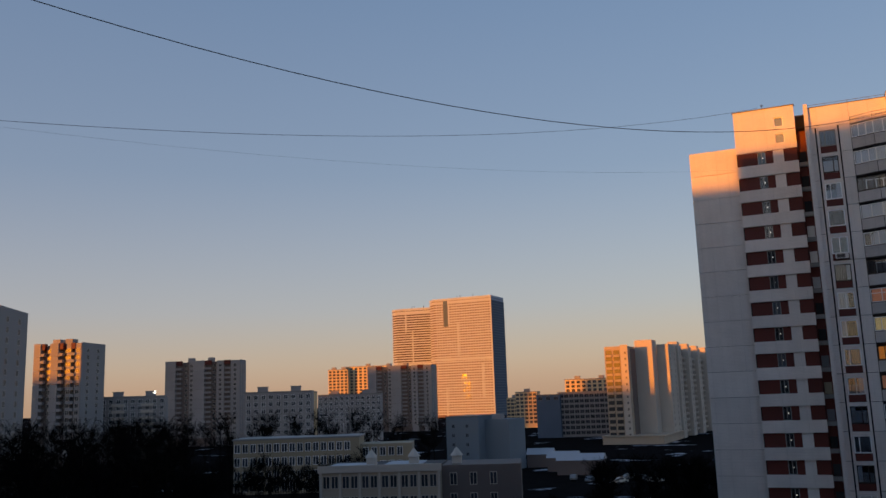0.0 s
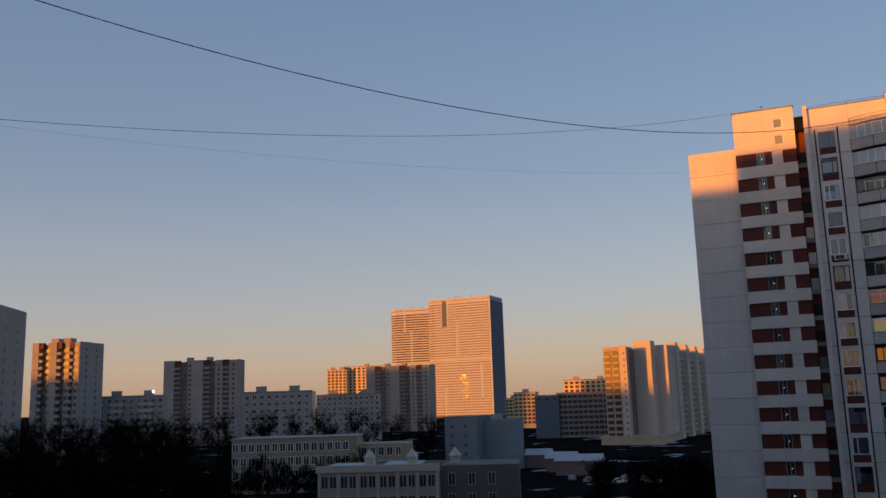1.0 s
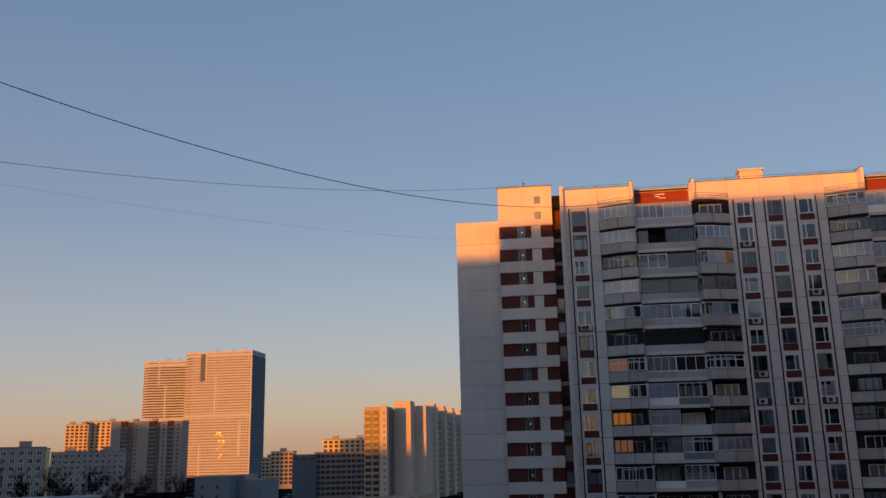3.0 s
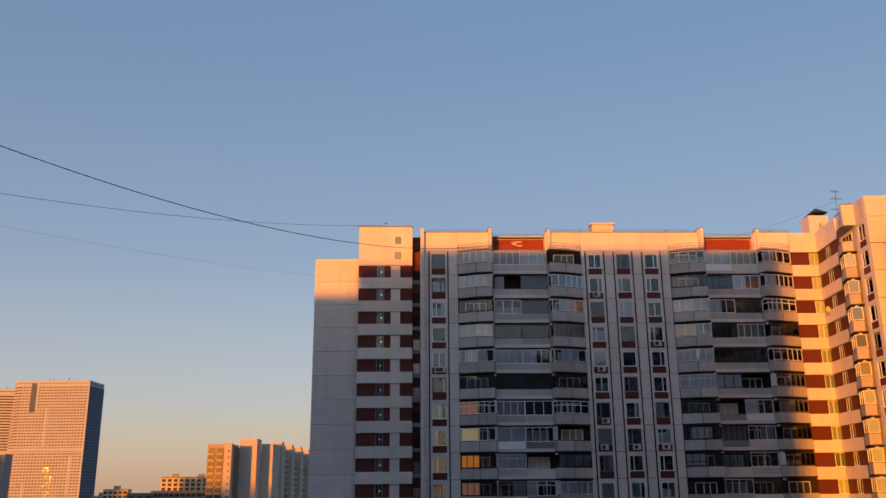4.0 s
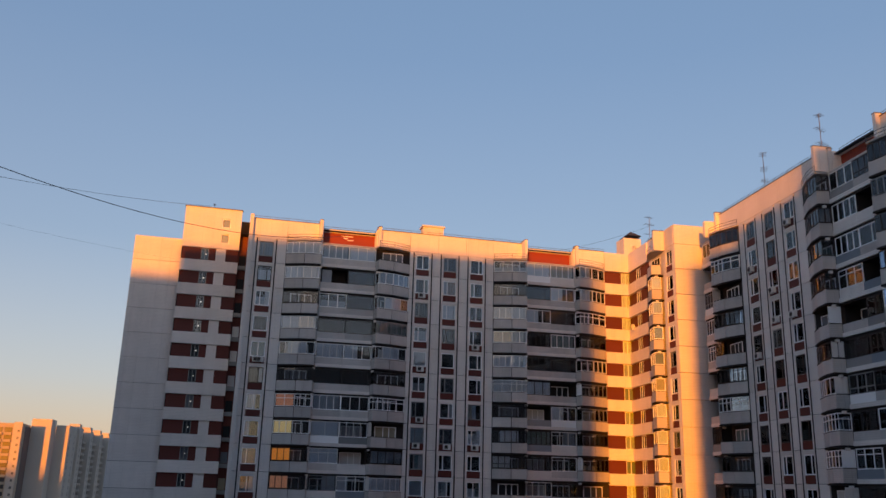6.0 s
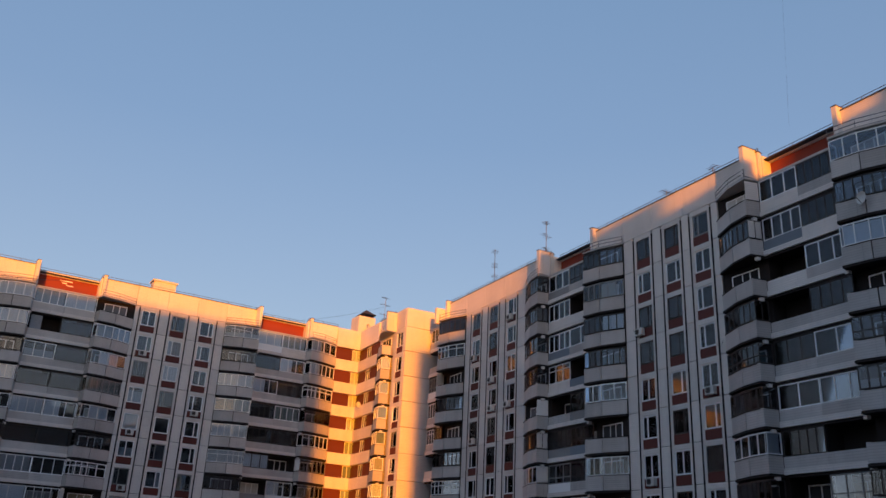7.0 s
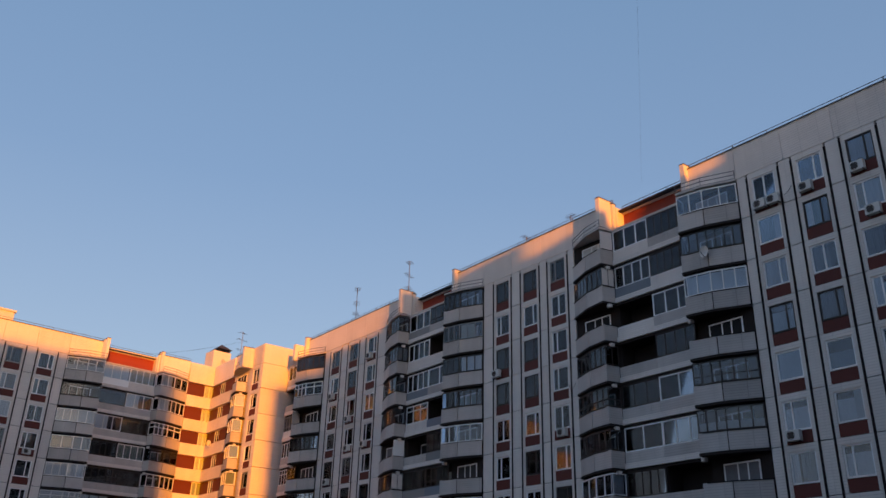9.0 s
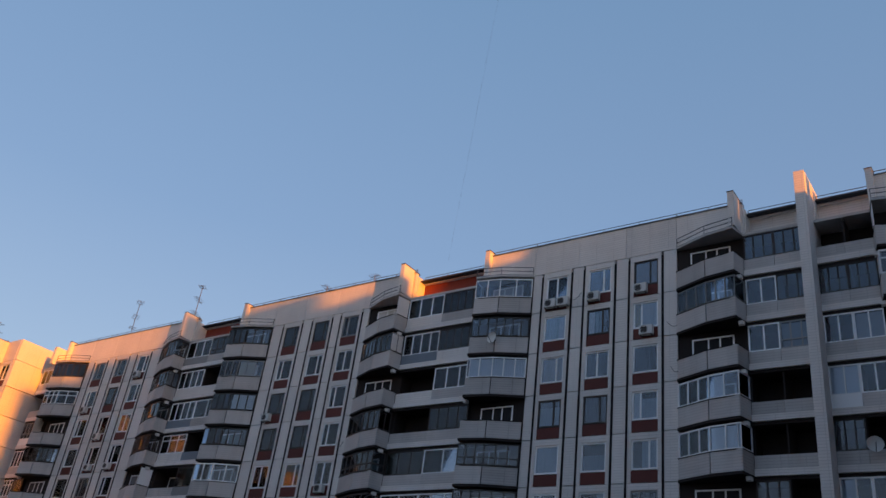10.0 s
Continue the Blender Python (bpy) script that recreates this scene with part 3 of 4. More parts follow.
# blank gable panels beside the stair
gp = Shape().box(0.0, 5.24, 0, 0.3, 0.018, STOREY - 0.018).mesh("gable_panel", CONCRETE)
part("gable_core", Shape().box(-12.0, -6.75, 6.65, 17, 0, 49.1).mesh("gable_core", JOINT), wing_a)
for k in range(17):
    part("gable_panel", gp, wing_a, (-12.0, 6.4, 49.15 - STOREY * (k + 1) + 0.05), "pale blank gable panel")
# red and white storeys in the inner corner
banded_zone(wing_a, 43.1, 47.9, [(0.1, 2.3, "red"), (2.3, 3.5, "window"), (3.5, 4.75, "red")], y=0.1, proud=0.35)
part("attic_panel", Shape().box(43.1, 47.9, -0.22, 0.5, EAVES - 0.25, ROOF - 0.1).mesh("attic_panel", CONCRETE), wing_a)
part("roof", Shape().box(-0.3, 48, 0.5, 12, ROOF - 0.5, ROOF - 0.42).mesh("roof", ROOFING), wing_a)
vent = Shape().box(0, 2.5, 2, 3.4, 0, 2.0).box(-0.15, 2.65, 1.85, 3.55, 2.002, 2.2)
part("roof_vent", vent.mesh("roof_vent", CONCRETE), wing_a, (20.8, 0, ROOF - 0.42))

for x, z, w in ((0.0, 49.75, 1.3), (0.25, 49.5, 0.5), (0.7, 49.3, 0.7)):
    part("painted_mark", Shape().box(x, x + w, 1.09, 1.118, z, z + 0.1).mesh("painted_mark", WHITE), wing_a, (11.0, 0, 0), "faded white paint mark")

# ---- inner corner: side wall with balconies, and the blank wall beside it
corner = thing("apartment_building", "sunlit corner block of the panel building with blank wall and balconies", "apartment building", frame_of(-92.4, 39.6))
DETAIL[corner.name], corner_name = 11, corner.name
# local x runs from the far wing towards the eye
banded_zone(corner, -97.40, -91.30, [(0.1, 2.4, "red"), (2.4, 3.6, "window"), (3.6, 6.0, "red")], proud=0.3, depth=4.0)
part("attic_panel", Shape().box(-97.40, -91.30, -0.2, 0.5, EAVES - 0.25, ROOF - 0.1).mesh("attic_panel", CONCRETE), corner)
balcony_stack(corner, -91.30, 1, glazed=0.9, back=CONCRETE)
part("wall", Shape().box(-87.30, -84.50, 0.2, 12, 0, EAVES).mesh("wall", CONCRETE), corner)
sidep = Shape().box(-0.30, 0.30, 0, 0.2, 0.012, STOREY - 0.012).mesh("wall_panel", CONCRETE)
cp = Shape().box(0.01, 0.17, 0, 0.2, 0.03, STOREY - 0.03).mesh("wall_panel", CONCRETE)
for k, f in levels():
    part("wall_panel", sidep, corner, (-87.0, 0, f + 0.05))
    part("window_surround", SURROUND, corner, (-85.70, 0, f + 0.06))
    part("spandrel_panel", SPANDREL, corner, (-85.70, 0, f + 0.08))
    window(corner, -85.70, f + 0.78, k=k)
    part("wall_panel", cp, corner, (-84.70, 0, f + 0.05))
part("attic_panel", Shape().box(-87.30, -84.50, -0.02, 3.9, EAVES, ROOF).mesh("attic_panel", CONCRETE), corner, label="pale raised end of the roof edge")
part("attic_fin", FIN, corner, (-86.9, 0, EAVES - 0.15), "pale fin wall standing above the roof edge")
part("roof_core", Shape().box(-109, -97.5, 8.8, 14, 0, ROOF - 0.5).mesh("roof_core", JOINT), corner)
part("roof", Shape().box(-109, -84.5, 4.0, 14, ROOF - 0.495, ROOF - 0.42).mesh("roof", ROOFING), corner)
# blank end wall facing the court
bp = Shape().box(0.0, 0.3, 0.02, 3.9, 0.03, STOREY - 0.03).mesh("end_panel", CONCRETE)
for k, f in levels():
    part("end_panel", bp, corner, (-84.50, 0, f + 0.05))
part("end_panel", Shape().box(-84.50, -84.20, 0.02, 3.9, EAVES + 0.01, ROOF).mesh("end_panel", CONCRETE), corner)

# ---- wing along the court's side
wing_b = thing("apartment_building", "long shaded panel apartment building with bowed balconies and window columns", "apartment building", frame_of(-92.0, 43.4))
DETAIL[wing_b.name] = 11
balcony_stack(wing_b, -76.0, -1)
fin(wing_b, -79.9, True)
window_zone(wing_b, -76.0, -64.75, [-73.9, -70.55, -67.3])
loggia_group(wing_b, -57.7)
window_zone(wing_b, -50.65, -40.45, [-48.4, -45.2, -42.2])
loggia_group(wing_b, -33.4, left={0: (None, None, 1), 1: (4, None, 1), 2: (None, None, None), 3: (3, None, None), 4: (6, None, None), 5: (4, None, None), 6: (0, 5, None), 7: (3, None, None)},
             mid={(0, 0): (3, 0, None), (0, 1): (0, 6, None), (1, 0): (6, 1, None), (1, 1): (3, 6, None), (2, 0): (3, None, None), (2, 1): (0, 0, None), (3, 0): (0, None, None), (3, 1): (0, 5, None),
                  (4, 0): (0, 8, 3), (4, 1): (0, 2, 4), (5, 0): (0, 2, 0), (5, 1): (1, 0, 0), (6, 0): (0, 6, None), (6, 1): (0, None, None)},
             right={0: (0, None, None), 1: (4, None, None), 2: (1, 5, 0), 3: (None, None, None), 4: (6, None, None), 5: (3, 3, None), 6: (None, None, None)})
window_zone(wing_b, -26.35, -16.6, [-24.6, -21.6, -18.55])
balcony_stack(wing_b, -16.6, 1, plan={0: (None, None, None), 1: (5, None, None), 2: (None, None, None), 3: (1, 6, None), 4: (1, 5, None), 5: (None, None, None), 6: (3, None, None)})
fin(wing_b, -12.9)
loggia_stack(wing_b, -12.6, -9.3, False, plan={(0, 0): (0, 8, None), (0, 1): (0, 8, None), (1, 0): (0, 2, None), (1, 1): (0, 8, None), (2, 0): (0, 2, None), (2, 1): (0, 7, 0), (3, 0): (0, None, None),
                                                (3, 1): (0, None, None), (4, 0): (0, None, None), (4, 1): (0, None, None), (5, 0): (0, 8, None), (5, 1): (0, None, None)})
part("pier", Shape().box(-9.3, -8.75, -1.5, 1.4, 0, ROOF + 0.4).mesh("pier", CONCRETE), wing_b, label="full-height pale pier between two sections")
loggia_stack(wing_b, -8.75, -5.9, False, plan={(0, 0): (0, None, None), (0, 1): (0, None, None), (1, 0): (0, 8, None), (1, 1): (0, 8, None), (2, 0): (0, 2, None), (2, 1): (0, 2, 0), (3, 0): (4, 2, 4),
                                                (3, 1): (0, 2, None), (4, 0): (0, 8, None), (4, 1): (0, None, None), (5, 0): (4, 2, 5), (5, 1): (4, 2, None)})
fin(wing_b, -5.7, True)
balcony_stack(wing_b, -1.9, -1)
window_zone(wing_b, -1.9, 8.0, [0.0, 3.1, 6.1])
loggia_stack(wing_b, -83.4, -80.02, False)
part("end_fin", Shape().box(-80.6, -80.2, -1.45, 0.3, EAVES - 0.2, ROOF - 0.6).mesh("end_fin", CONCRETE), wing_b, label="broad pale fin at the end of the roof edge")
part("roof", Shape().box(-83, 8, 0.5, 12, ROOF - 0.5, ROOF - 0.42).mesh("roof", ROOFING), wing_b)

# ---- unseen blocks added round the viewer to shade the court and the city
def shade_block(x0, x1, y0, y1, top):
    o = thing("apartment_building", "unseen plain grey-brown block added to shade the court", "apartment building")
    part("wall", Shape().box(x0, x1, y0, y1, 0, top).mesh("wall", COURTWALL), o)
    part("roof", Shape().box(x0 + 0.3, x1 - 0.3, y0 + 0.3, y1 - 0.3, top, top + 0.1).mesh("roof", ROOFING), o)
    return o


shade_block(-50.6, -1.5, -5.0, -1.2, 52.9)
shade_block(-66.0, -50.8, -9.0, -3.0, 49.6)
# unseen block added beside the viewer: its uneven roof line shades the side wing
near = shade_block(10.2, 75.0, -26.0, -3.0, 50.0)
LIE, DROP = math.tan(radians(SUN_TURN - 180.0)), math.tan(radians(SUN_UP)) / math.cos(radians(SUN_TURN - 180.0))


def roof_house(u0, u1, reach):
    """A thin upright added on the unseen near roof; its shade on the side wing spans u0 to u1 and reaches that height.
    """
    p, q = (wing_b.matrix_world @ Vector((u, -0.2, 0.0)) for u in (u0, u1))
    x0, x1 = p.x - (p.y + 3.0) * LIE, q.x - (q.y + 3.0) * LIE
    part("roof_house", Shape().box(x0, x1, -3.4, -3.0, 50.1, reach + ((p.y + q.y) / 2 + 3.0) * DROP).mesh("roof_house", COURTWALL), near)


for u0, u1, reach in ((-76.4, -64.4, 48.1), (-64.3, -54.7, 50.95), (-54.6, -45.7, 50.5), (-45.6, -41.6, 49.3), (-41.5, -37.6, 49.7), (-37.5, -31.5, 48.9), (-31.4, -30.3, 50.1),
                      (-30.2, -27.0, 49.9), (-26.9, -13.5, 51.2), (-13.4, -11.3, 49.3), (-11.2, -9.5, 50.9), (-9.4, -7.6, 50.1), (-7.5, -4.0, 50.9)):
    roof_house(u0, u1, reach)
# more unseen blocks, added to cut the low western sky and shade the far city
shade_block(-95.0, -80.1, -20.0, 48.0, 50.0)
shade_block(-90.0, -64.0, -75.0, -60.0, 52.0)
shade_block(-330.0, -90.2, -75.0, -60.0, 46.0)
shade_block(-480.0, -331.0, -75.0, -60.0, 50.0)
shade_block(-600.0, -490.0, -75.0, -60.0, 78.0)

# ---------------------------------------------------------------- the city beyond
FARWALL = material("far_grey_panels", (0.30, 0.29, 0.29), 0.85, 0.12, 0.5, island=0.05, fine=3.0)
# brown with the far blocks' recess shade put in; sheds and annexe share it
FARDARK = material("far_recess_shade_brown", (0.16, 0.13, 0.12), 0.85, 0.15, 0.5, fine=3.0)
FARWARM = material("far_cream_panels", (0.42, 0.35, 0.27), 0.85, 0.12, 0.5, fine=3.0)
# distance haze is put into the pale bands as extra blue
PINK = material("tower_hazy_pale_bands", (0.46, 0.52, 0.62), 1.0, 0.06, 0.5, fine=2.0)
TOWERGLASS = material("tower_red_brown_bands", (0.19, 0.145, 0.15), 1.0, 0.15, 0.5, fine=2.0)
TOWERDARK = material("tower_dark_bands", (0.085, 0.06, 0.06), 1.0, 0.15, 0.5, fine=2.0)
# the unlit sides' shade is put into this dark blue; the notch shares it
BLUESIDE = material("tower_shade_blue", (0.10, 0.14, 0.20), 0.95, 0.1, 0.5, fine=2.0)
BLUEWALL = material("pale_blue_wall", (0.165, 0.205, 0.245), 0.8, 0.1, 0.5, fine=3.0)
SCHOOLWALL = material("cream_school_wall", (0.33, 0.28, 0.20), 0.8, 0.15, 0.5, fine=5.0)
FARGLASS = material("far_dark_glass", (0.03, 0.035, 0.045), 0.3, 0.2, island=0.3, spec=0.3)
FARPALE = material("far_pale_panels", (0.52, 0.47, 0.41), 0.85, 0.12, 0.5, fine=3.0)
MIRRORPANE = material("far_bright_pane", (0.04, 0.045, 0.05), 0.2, 0.2)
# low sun on the far blocks is put into this yellow
GOLD = material("far_sunlit_panels", (0.66, 0.52, 0.31), 0.8, 0.1, 0.5, fine=3.0)


def corner_frame(yaw, d, turn):
    m = Matrix.Rotation(radians(yaw - turn), 4, "Z")
    m.translation = bearing(yaw, d)
    return m


def window_mesh(w, h, trim=WHITE):
    s = Shape().sash(-w / 2 - 0.1, w / 2 + 0.1, -0.1, h + 0.1, -0.1, 0.02, 0.1, [0.0])
    return s.box(-w / 2, w / 2, -0.05, 0.1, 0, h, 1).mesh("window", trim, FARGLASS)


WIN_BIG, WIN_MID = window_mesh(2.2, 1.7, FARWALL), window_mesh(1.5, 1.6)
WIN_DARK = window_mesh(2.6, 1.7, DARKWOOD)


def rows_of(parent, me, xs, zs, y=0.0, skip=0.0):
    for z in zs:
        for x in xs:
            if rng.random() >= skip:
                part("window", me, parent, (x, y, z))


def side_rows(parent, me, ys, zs, x=0.0):
    for z in zs:
        for y in ys:
            o = part("window", me, parent, (x, y, z))
            o.rotation_euler = (0, 0, radians(90))


STRIPS = [("blank", 0.14), ("balcony", 0.08), ("recess", 0.10), ("windows", 0.06), ("blank", 0.15), ("balcony", 0.09), ("recess", 0.07), ("windows", 0.10), ("balcony", 0.09), ("windows", 0.12)]
WIN_SMALL = window_mesh(1.5, 1.5, FARPALE)


def bay_tower(yaw, d, turn, w, dep, top, label):
    """A sixteen-storey panel tower: blank panel bays, dark recesses, and balcony columns with red heads."""
    o = thing("tower_block", label, "tower block", corner_frame(yaw, d, turn), "panel towers beyond the court")
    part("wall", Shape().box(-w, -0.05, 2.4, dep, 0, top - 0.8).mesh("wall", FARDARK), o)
    part("side_wall", Shape().box(-0.05, 0.2, 1.0, dep, 0, top).mesh("side_wall", FARWALL), o)
    zs = [top - 3.9 - 2.8 * i for i in range(15)]
    x = -w
    for what, share in STRIPS:
        s = share * w
        c = x + s / 2
        if what == "blank":
            panel = Shape().box(x, x + s, 0, 2.4, 0.05, 5.55).mesh("blank_panel", FARWALL)
            for i in range(8):
                part("blank_panel", panel, o, (0, 0, top - 5.6 * (i + 1)))
        elif what == "recess":
            rows_of(o, WIN_SMALL, [c], zs, y=2.4)
        elif what == "windows":
            part("bay", Shape().box(x, x + s, 0.8, 2.4, 0, top - 0.3).mesh("bay", FARWALL), o)
            rows_of(o, WIN_SMALL, [c], zs, y=0.8)
        else:
            part("red_panel", Shape().box(x + 0.05, x + s - 0.05, 0.5, 2.4, top - 2.6, top - 0.1).mesh("red_panel", RED), o)
            rail = Shape().box(x + 0.05, x + s - 0.05, 0.1, 1.6, 0, 1.15).mesh("balcony", FARWALL)
            for z in zs:
                part("balcony", rail, o, (0, 0, z - 1.4))
        x += s
    side_rows(o, WIN_SMALL, [dep * 0.3, dep * 0.7], zs, 0.2)
    for fx in (0.72, 0.45):
        part("lift_house", Shape().box(-w * fx, -w * fx + 3.2, 4, 8, top - 0.8, top + 1.8).mesh("lift_house", FARWALL), o)


bay_tower(48.25, 381, 32, 20.6, 18.5, 50.2, "grey panel tower with sunlit upper storeys and red heads")
bay_tower(38.72, 522, 14, 43.5, 16, 49.6, "grey panel tower with red heads on its bays")
bay_tower(26.3, 640, 14, 49, 18, 48.6, "grey panel tower in shade with red heads")
bay_tower(52.85, 250, 20, 26, 22, 50.2, "tall shaded grey panel tower")


def slab_block(yaw, d, turn, w, dep, top, floors, cols, mat, label, win=None, lift=2, bays=()):
    o = thing("slab_block", label, "apartment building", corner_frame(yaw, d, turn))
    part("wall", Shape().box(-w, 0, 0, dep, 0, top).mesh("wall", mat), o)
    part("coping", Shape().box(-w - 0.2, 0.2, -0.2, dep + 0.2, top + 0.002, top + 0.5).mesh("coping", GREYSASH), o)
    rows_of(o, win or WIN_MID, [-w + (i + 0.5) * w / cols for i in range(cols)], [top - 2.6 - 2.8 * i for i in range(floors)])
    bal = Shape().box(-2.6, 2.6, -1.2, -0.02, 0, 1.1).mesh("balcony", FARPALE)
    for x in bays:
        for i in range(floors):
            part("balcony", bal, o, (x, 0, top - 3.9 - 2.8 * i))
    for i in range(lift):
        x = -w * (i + 0.5) / lift
        part("lift_house", Shape().box(x - 2, x + 2, 3, 6, top + 0.5, top + 2.4).box(x - 2.2, x + 2.2, 2.8, 6.2, top + 2.402, top + 2.6).mesh("lift_house", FARWALL), o)
    return o


slab_block(43.2, 400, 6, 27, 12, 27.6, 9, 9, FARWALL, "low grey nine-storey slab block in shade", WIN_MID, bays=(-19.5, -7.5))
slab_block(34.1, 360, 4, 27, 12, 27.2, 9, 9, FARWALL, "pale nine-storey slab block with small windows")
slab_block(33.85, 520, 4, 9, 12, 29.0, 5, 2, GOLD, "sunlit yellow end of a slab block", lift=0)
slab_block(29.6, 470, 4, 34, 12, 26.4, 9, 12, FARWALL, "pale nine-storey slab block half hidden by a tower")
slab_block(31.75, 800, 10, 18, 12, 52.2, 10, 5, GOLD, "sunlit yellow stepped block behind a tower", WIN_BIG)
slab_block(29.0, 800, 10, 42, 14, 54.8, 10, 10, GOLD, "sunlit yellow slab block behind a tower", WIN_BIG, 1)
slab_block(14.4, 480, -6, 30, 14, 23.6, 8, 11, FARWALL, "long shaded slab block with dense window rows", WIN_BIG, 0)
slab_block(17.9, 475, 10, 13, 20, 22.6, 1, 3, BLUESIDE, "dark shaded end block", WIN_BIG, 0)
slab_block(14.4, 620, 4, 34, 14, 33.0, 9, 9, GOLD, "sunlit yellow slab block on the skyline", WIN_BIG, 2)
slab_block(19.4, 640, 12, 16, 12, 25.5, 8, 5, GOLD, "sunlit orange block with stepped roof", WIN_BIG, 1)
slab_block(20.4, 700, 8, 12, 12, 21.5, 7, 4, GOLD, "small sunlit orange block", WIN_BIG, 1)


def banded_tower(yaw, d, turn, w, dep, top, label, notch):
    """A tall tower of pale bands between dark window rows, with a cut corner and a blue side."""
    o = thing("high_rise", label, "high-rise tower", corner_frame(yaw, d, turn), "pair of tall pink towers")
    cut = 9.0
    rim = [(-w, dep), (-w, 8.0), (-w + cut, 0.0), (-0.1, 0.0), (-0.1, dep)]
    inner = [(-w + 0.5, dep - 0.5), (-w + 0.5, 8.2), (-w + cut + 0.2, 0.45), (-0.4, 0.45), (-0.4, dep - 0.5)]
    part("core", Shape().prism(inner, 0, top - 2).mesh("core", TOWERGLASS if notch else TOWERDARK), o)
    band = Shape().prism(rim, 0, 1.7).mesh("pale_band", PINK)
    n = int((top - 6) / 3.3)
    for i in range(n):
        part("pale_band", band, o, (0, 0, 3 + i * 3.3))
    post = Shape().box(-0.42, 0.42, 0.12, 0.5, 3, top - 3).mesh("window_post", PINK)
    for i in range(int((w - cut) / 3.6) if notch else 0):
        part("window_post", post, o, (-1.8 - i * 3.6, 0, 0))
    for x, z0, z1 in ((-w * 0.66, top * 0.78, top), (-w * 0.52, top * 0.5, top * 0.8), (-0.9, 0, top), (-w * 0.16, top * 0.15, top * 0.45), (-w * 0.72, 0, top * 0.25)):
        part("pale_pier", Shape().box(x - 0.9, x + 0.9, -0.15, 0.6, z0, z1 - 1).mesh("pale_pier", PINK), o)
    for z, h in ((top - 7, 3.4), (top * 0.47, 3.2)):
        part("pale_belt", Shape().prism([(x, y - 0.1) for x, y in rim], z, z + h).mesh("pale_belt", PINK), o)
    if notch:
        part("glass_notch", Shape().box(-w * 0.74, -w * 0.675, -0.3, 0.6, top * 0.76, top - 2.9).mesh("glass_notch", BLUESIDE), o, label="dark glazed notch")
        for i in range(16):
            g = part("sunlit_pane", GLINT, o, (-w * 0.42 + rng.uniform(-5, 5), -0.12, 22 + rng.randint(0, 9) * 3.3), "window pane mirroring the low sun")
            g.rotation_euler = (radians(rng.uniform(-1, 1)), 0, radians(rng.uniform(-3, 3)))
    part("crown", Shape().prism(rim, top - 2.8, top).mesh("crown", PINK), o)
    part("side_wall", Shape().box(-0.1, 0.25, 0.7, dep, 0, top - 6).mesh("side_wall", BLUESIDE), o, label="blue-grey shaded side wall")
    sb = Shape().box(0.25, 0.4, 0.8, dep - 0.1, 0, 0.9).mesh("side_band", BLUEWALL)
    for i in range(n):
        part("side_band", sb, o, (0, 0, 3 + i * 3.3))
    for x in (-w * 0.55, -w * 0.5, -w * 0.3):
        part("roof_mast", Shape().rod((x, 6, top), (x, 6, top + 3.5), 0.35).mesh("roof_mast", METAL), o)


GLINT = Shape().box(-0.9, 0.9, -0.1, 0.1, 0, 1.5).mesh("sunlit_pane", MIRRORPANE)
banded_tower(22.12, 1090, 22, 91, 44, 152.0, "tall pink banded high-rise tower lit by low sun", True)
banded_tower(25.8, 1160, 18, 67, 30, 146.5, "second pink banded high-rise behind the first", False)

# stepped long block with bright ends and a ribbed side
o = thing("stepped_block", "long stepped apartment block with sunlit ends and ribbed balcony side", "apartment building", corner_frame(13.6, 400, 13.05))
zt = 43.4
zs = [zt - 3.6 - 2.8 * i for i in range(14)]
part("wall", Shape().box(-9.1, 1.5, 0, 13.9, 0, zt).mesh("wall", FARWARM), o)
part("end_bay", Shape().box(-1.7, 1.6, -0.5, 0, 0, zt + 0.5).mesh("end_bay", FARPALE), o)
part("gable", Shape().box(1.8, 9.8, 14, 24, 0, zt + 3.0).mesh("gable", FARPALE), o, label="tall blank pale gable bay")
part("gable", Shape().box(9.9, 15.3, 24.1, 44, 0, zt + 1.2).mesh("gable", FARPALE), o, label="second blank pale gable bay")
# dark strip put where the shaded gap falls
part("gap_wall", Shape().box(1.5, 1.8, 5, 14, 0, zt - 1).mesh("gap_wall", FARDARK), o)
rail = Shape().box(-1.5, 1.5, -0.9, 0, 0, 1.0).mesh("balcony", FARWARM)
tooth = Shape().box(0, 1.5, 0, 3.4, 0, 1.1).mesh("balcony", FARPALE)
for z in zs:
    part("balcony", rail, o, (-7.2, 0, z - 1.2))
    part("balcony", rail, o, (-3.6, 0, z - 1.2))
rows_of(o, WIN_DARK, [-7.2, -3.6], zs)
rows_of(o, window_mesh(0.8, 1.0, FARPALE), [0.4], zs, y=-0.5)
side_rows(o, WIN_SMALL, [28.0, 39.0], zs, 15.3)
for i in range(5):
    y0, x1 = 44.1 + 25.0 * i, 16.4 + 0.85 * i
    part("rib", Shape().box(-9, x1, y0, y0 + 9, 0, zt + 1.4).mesh("rib", FARPALE), o)
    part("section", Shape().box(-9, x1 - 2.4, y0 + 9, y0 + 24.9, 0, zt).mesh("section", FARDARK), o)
    part("lift_house", Shape().box(x1 - 5, x1 - 0.5, y0 + 1, y0 + 7, zt + 1.4, zt + 3.2).mesh("lift_house", FARPALE), o)
    for z in zs:
        for y in (11.0, 16.0, 21.0):
            part("balcony", tooth, o, (x1 - 2.4, y0 + y, z - 1.2))
    side_rows(o, WIN_SMALL, [y0 + 4.5], zs, x1)
part("podium", Shape().box(-11, 16, -5, 50, 0, 3.2).box(-11.4, 16.4, -5.4, 50, 3.202, 3.8).mesh("podium", FARWARM), o)

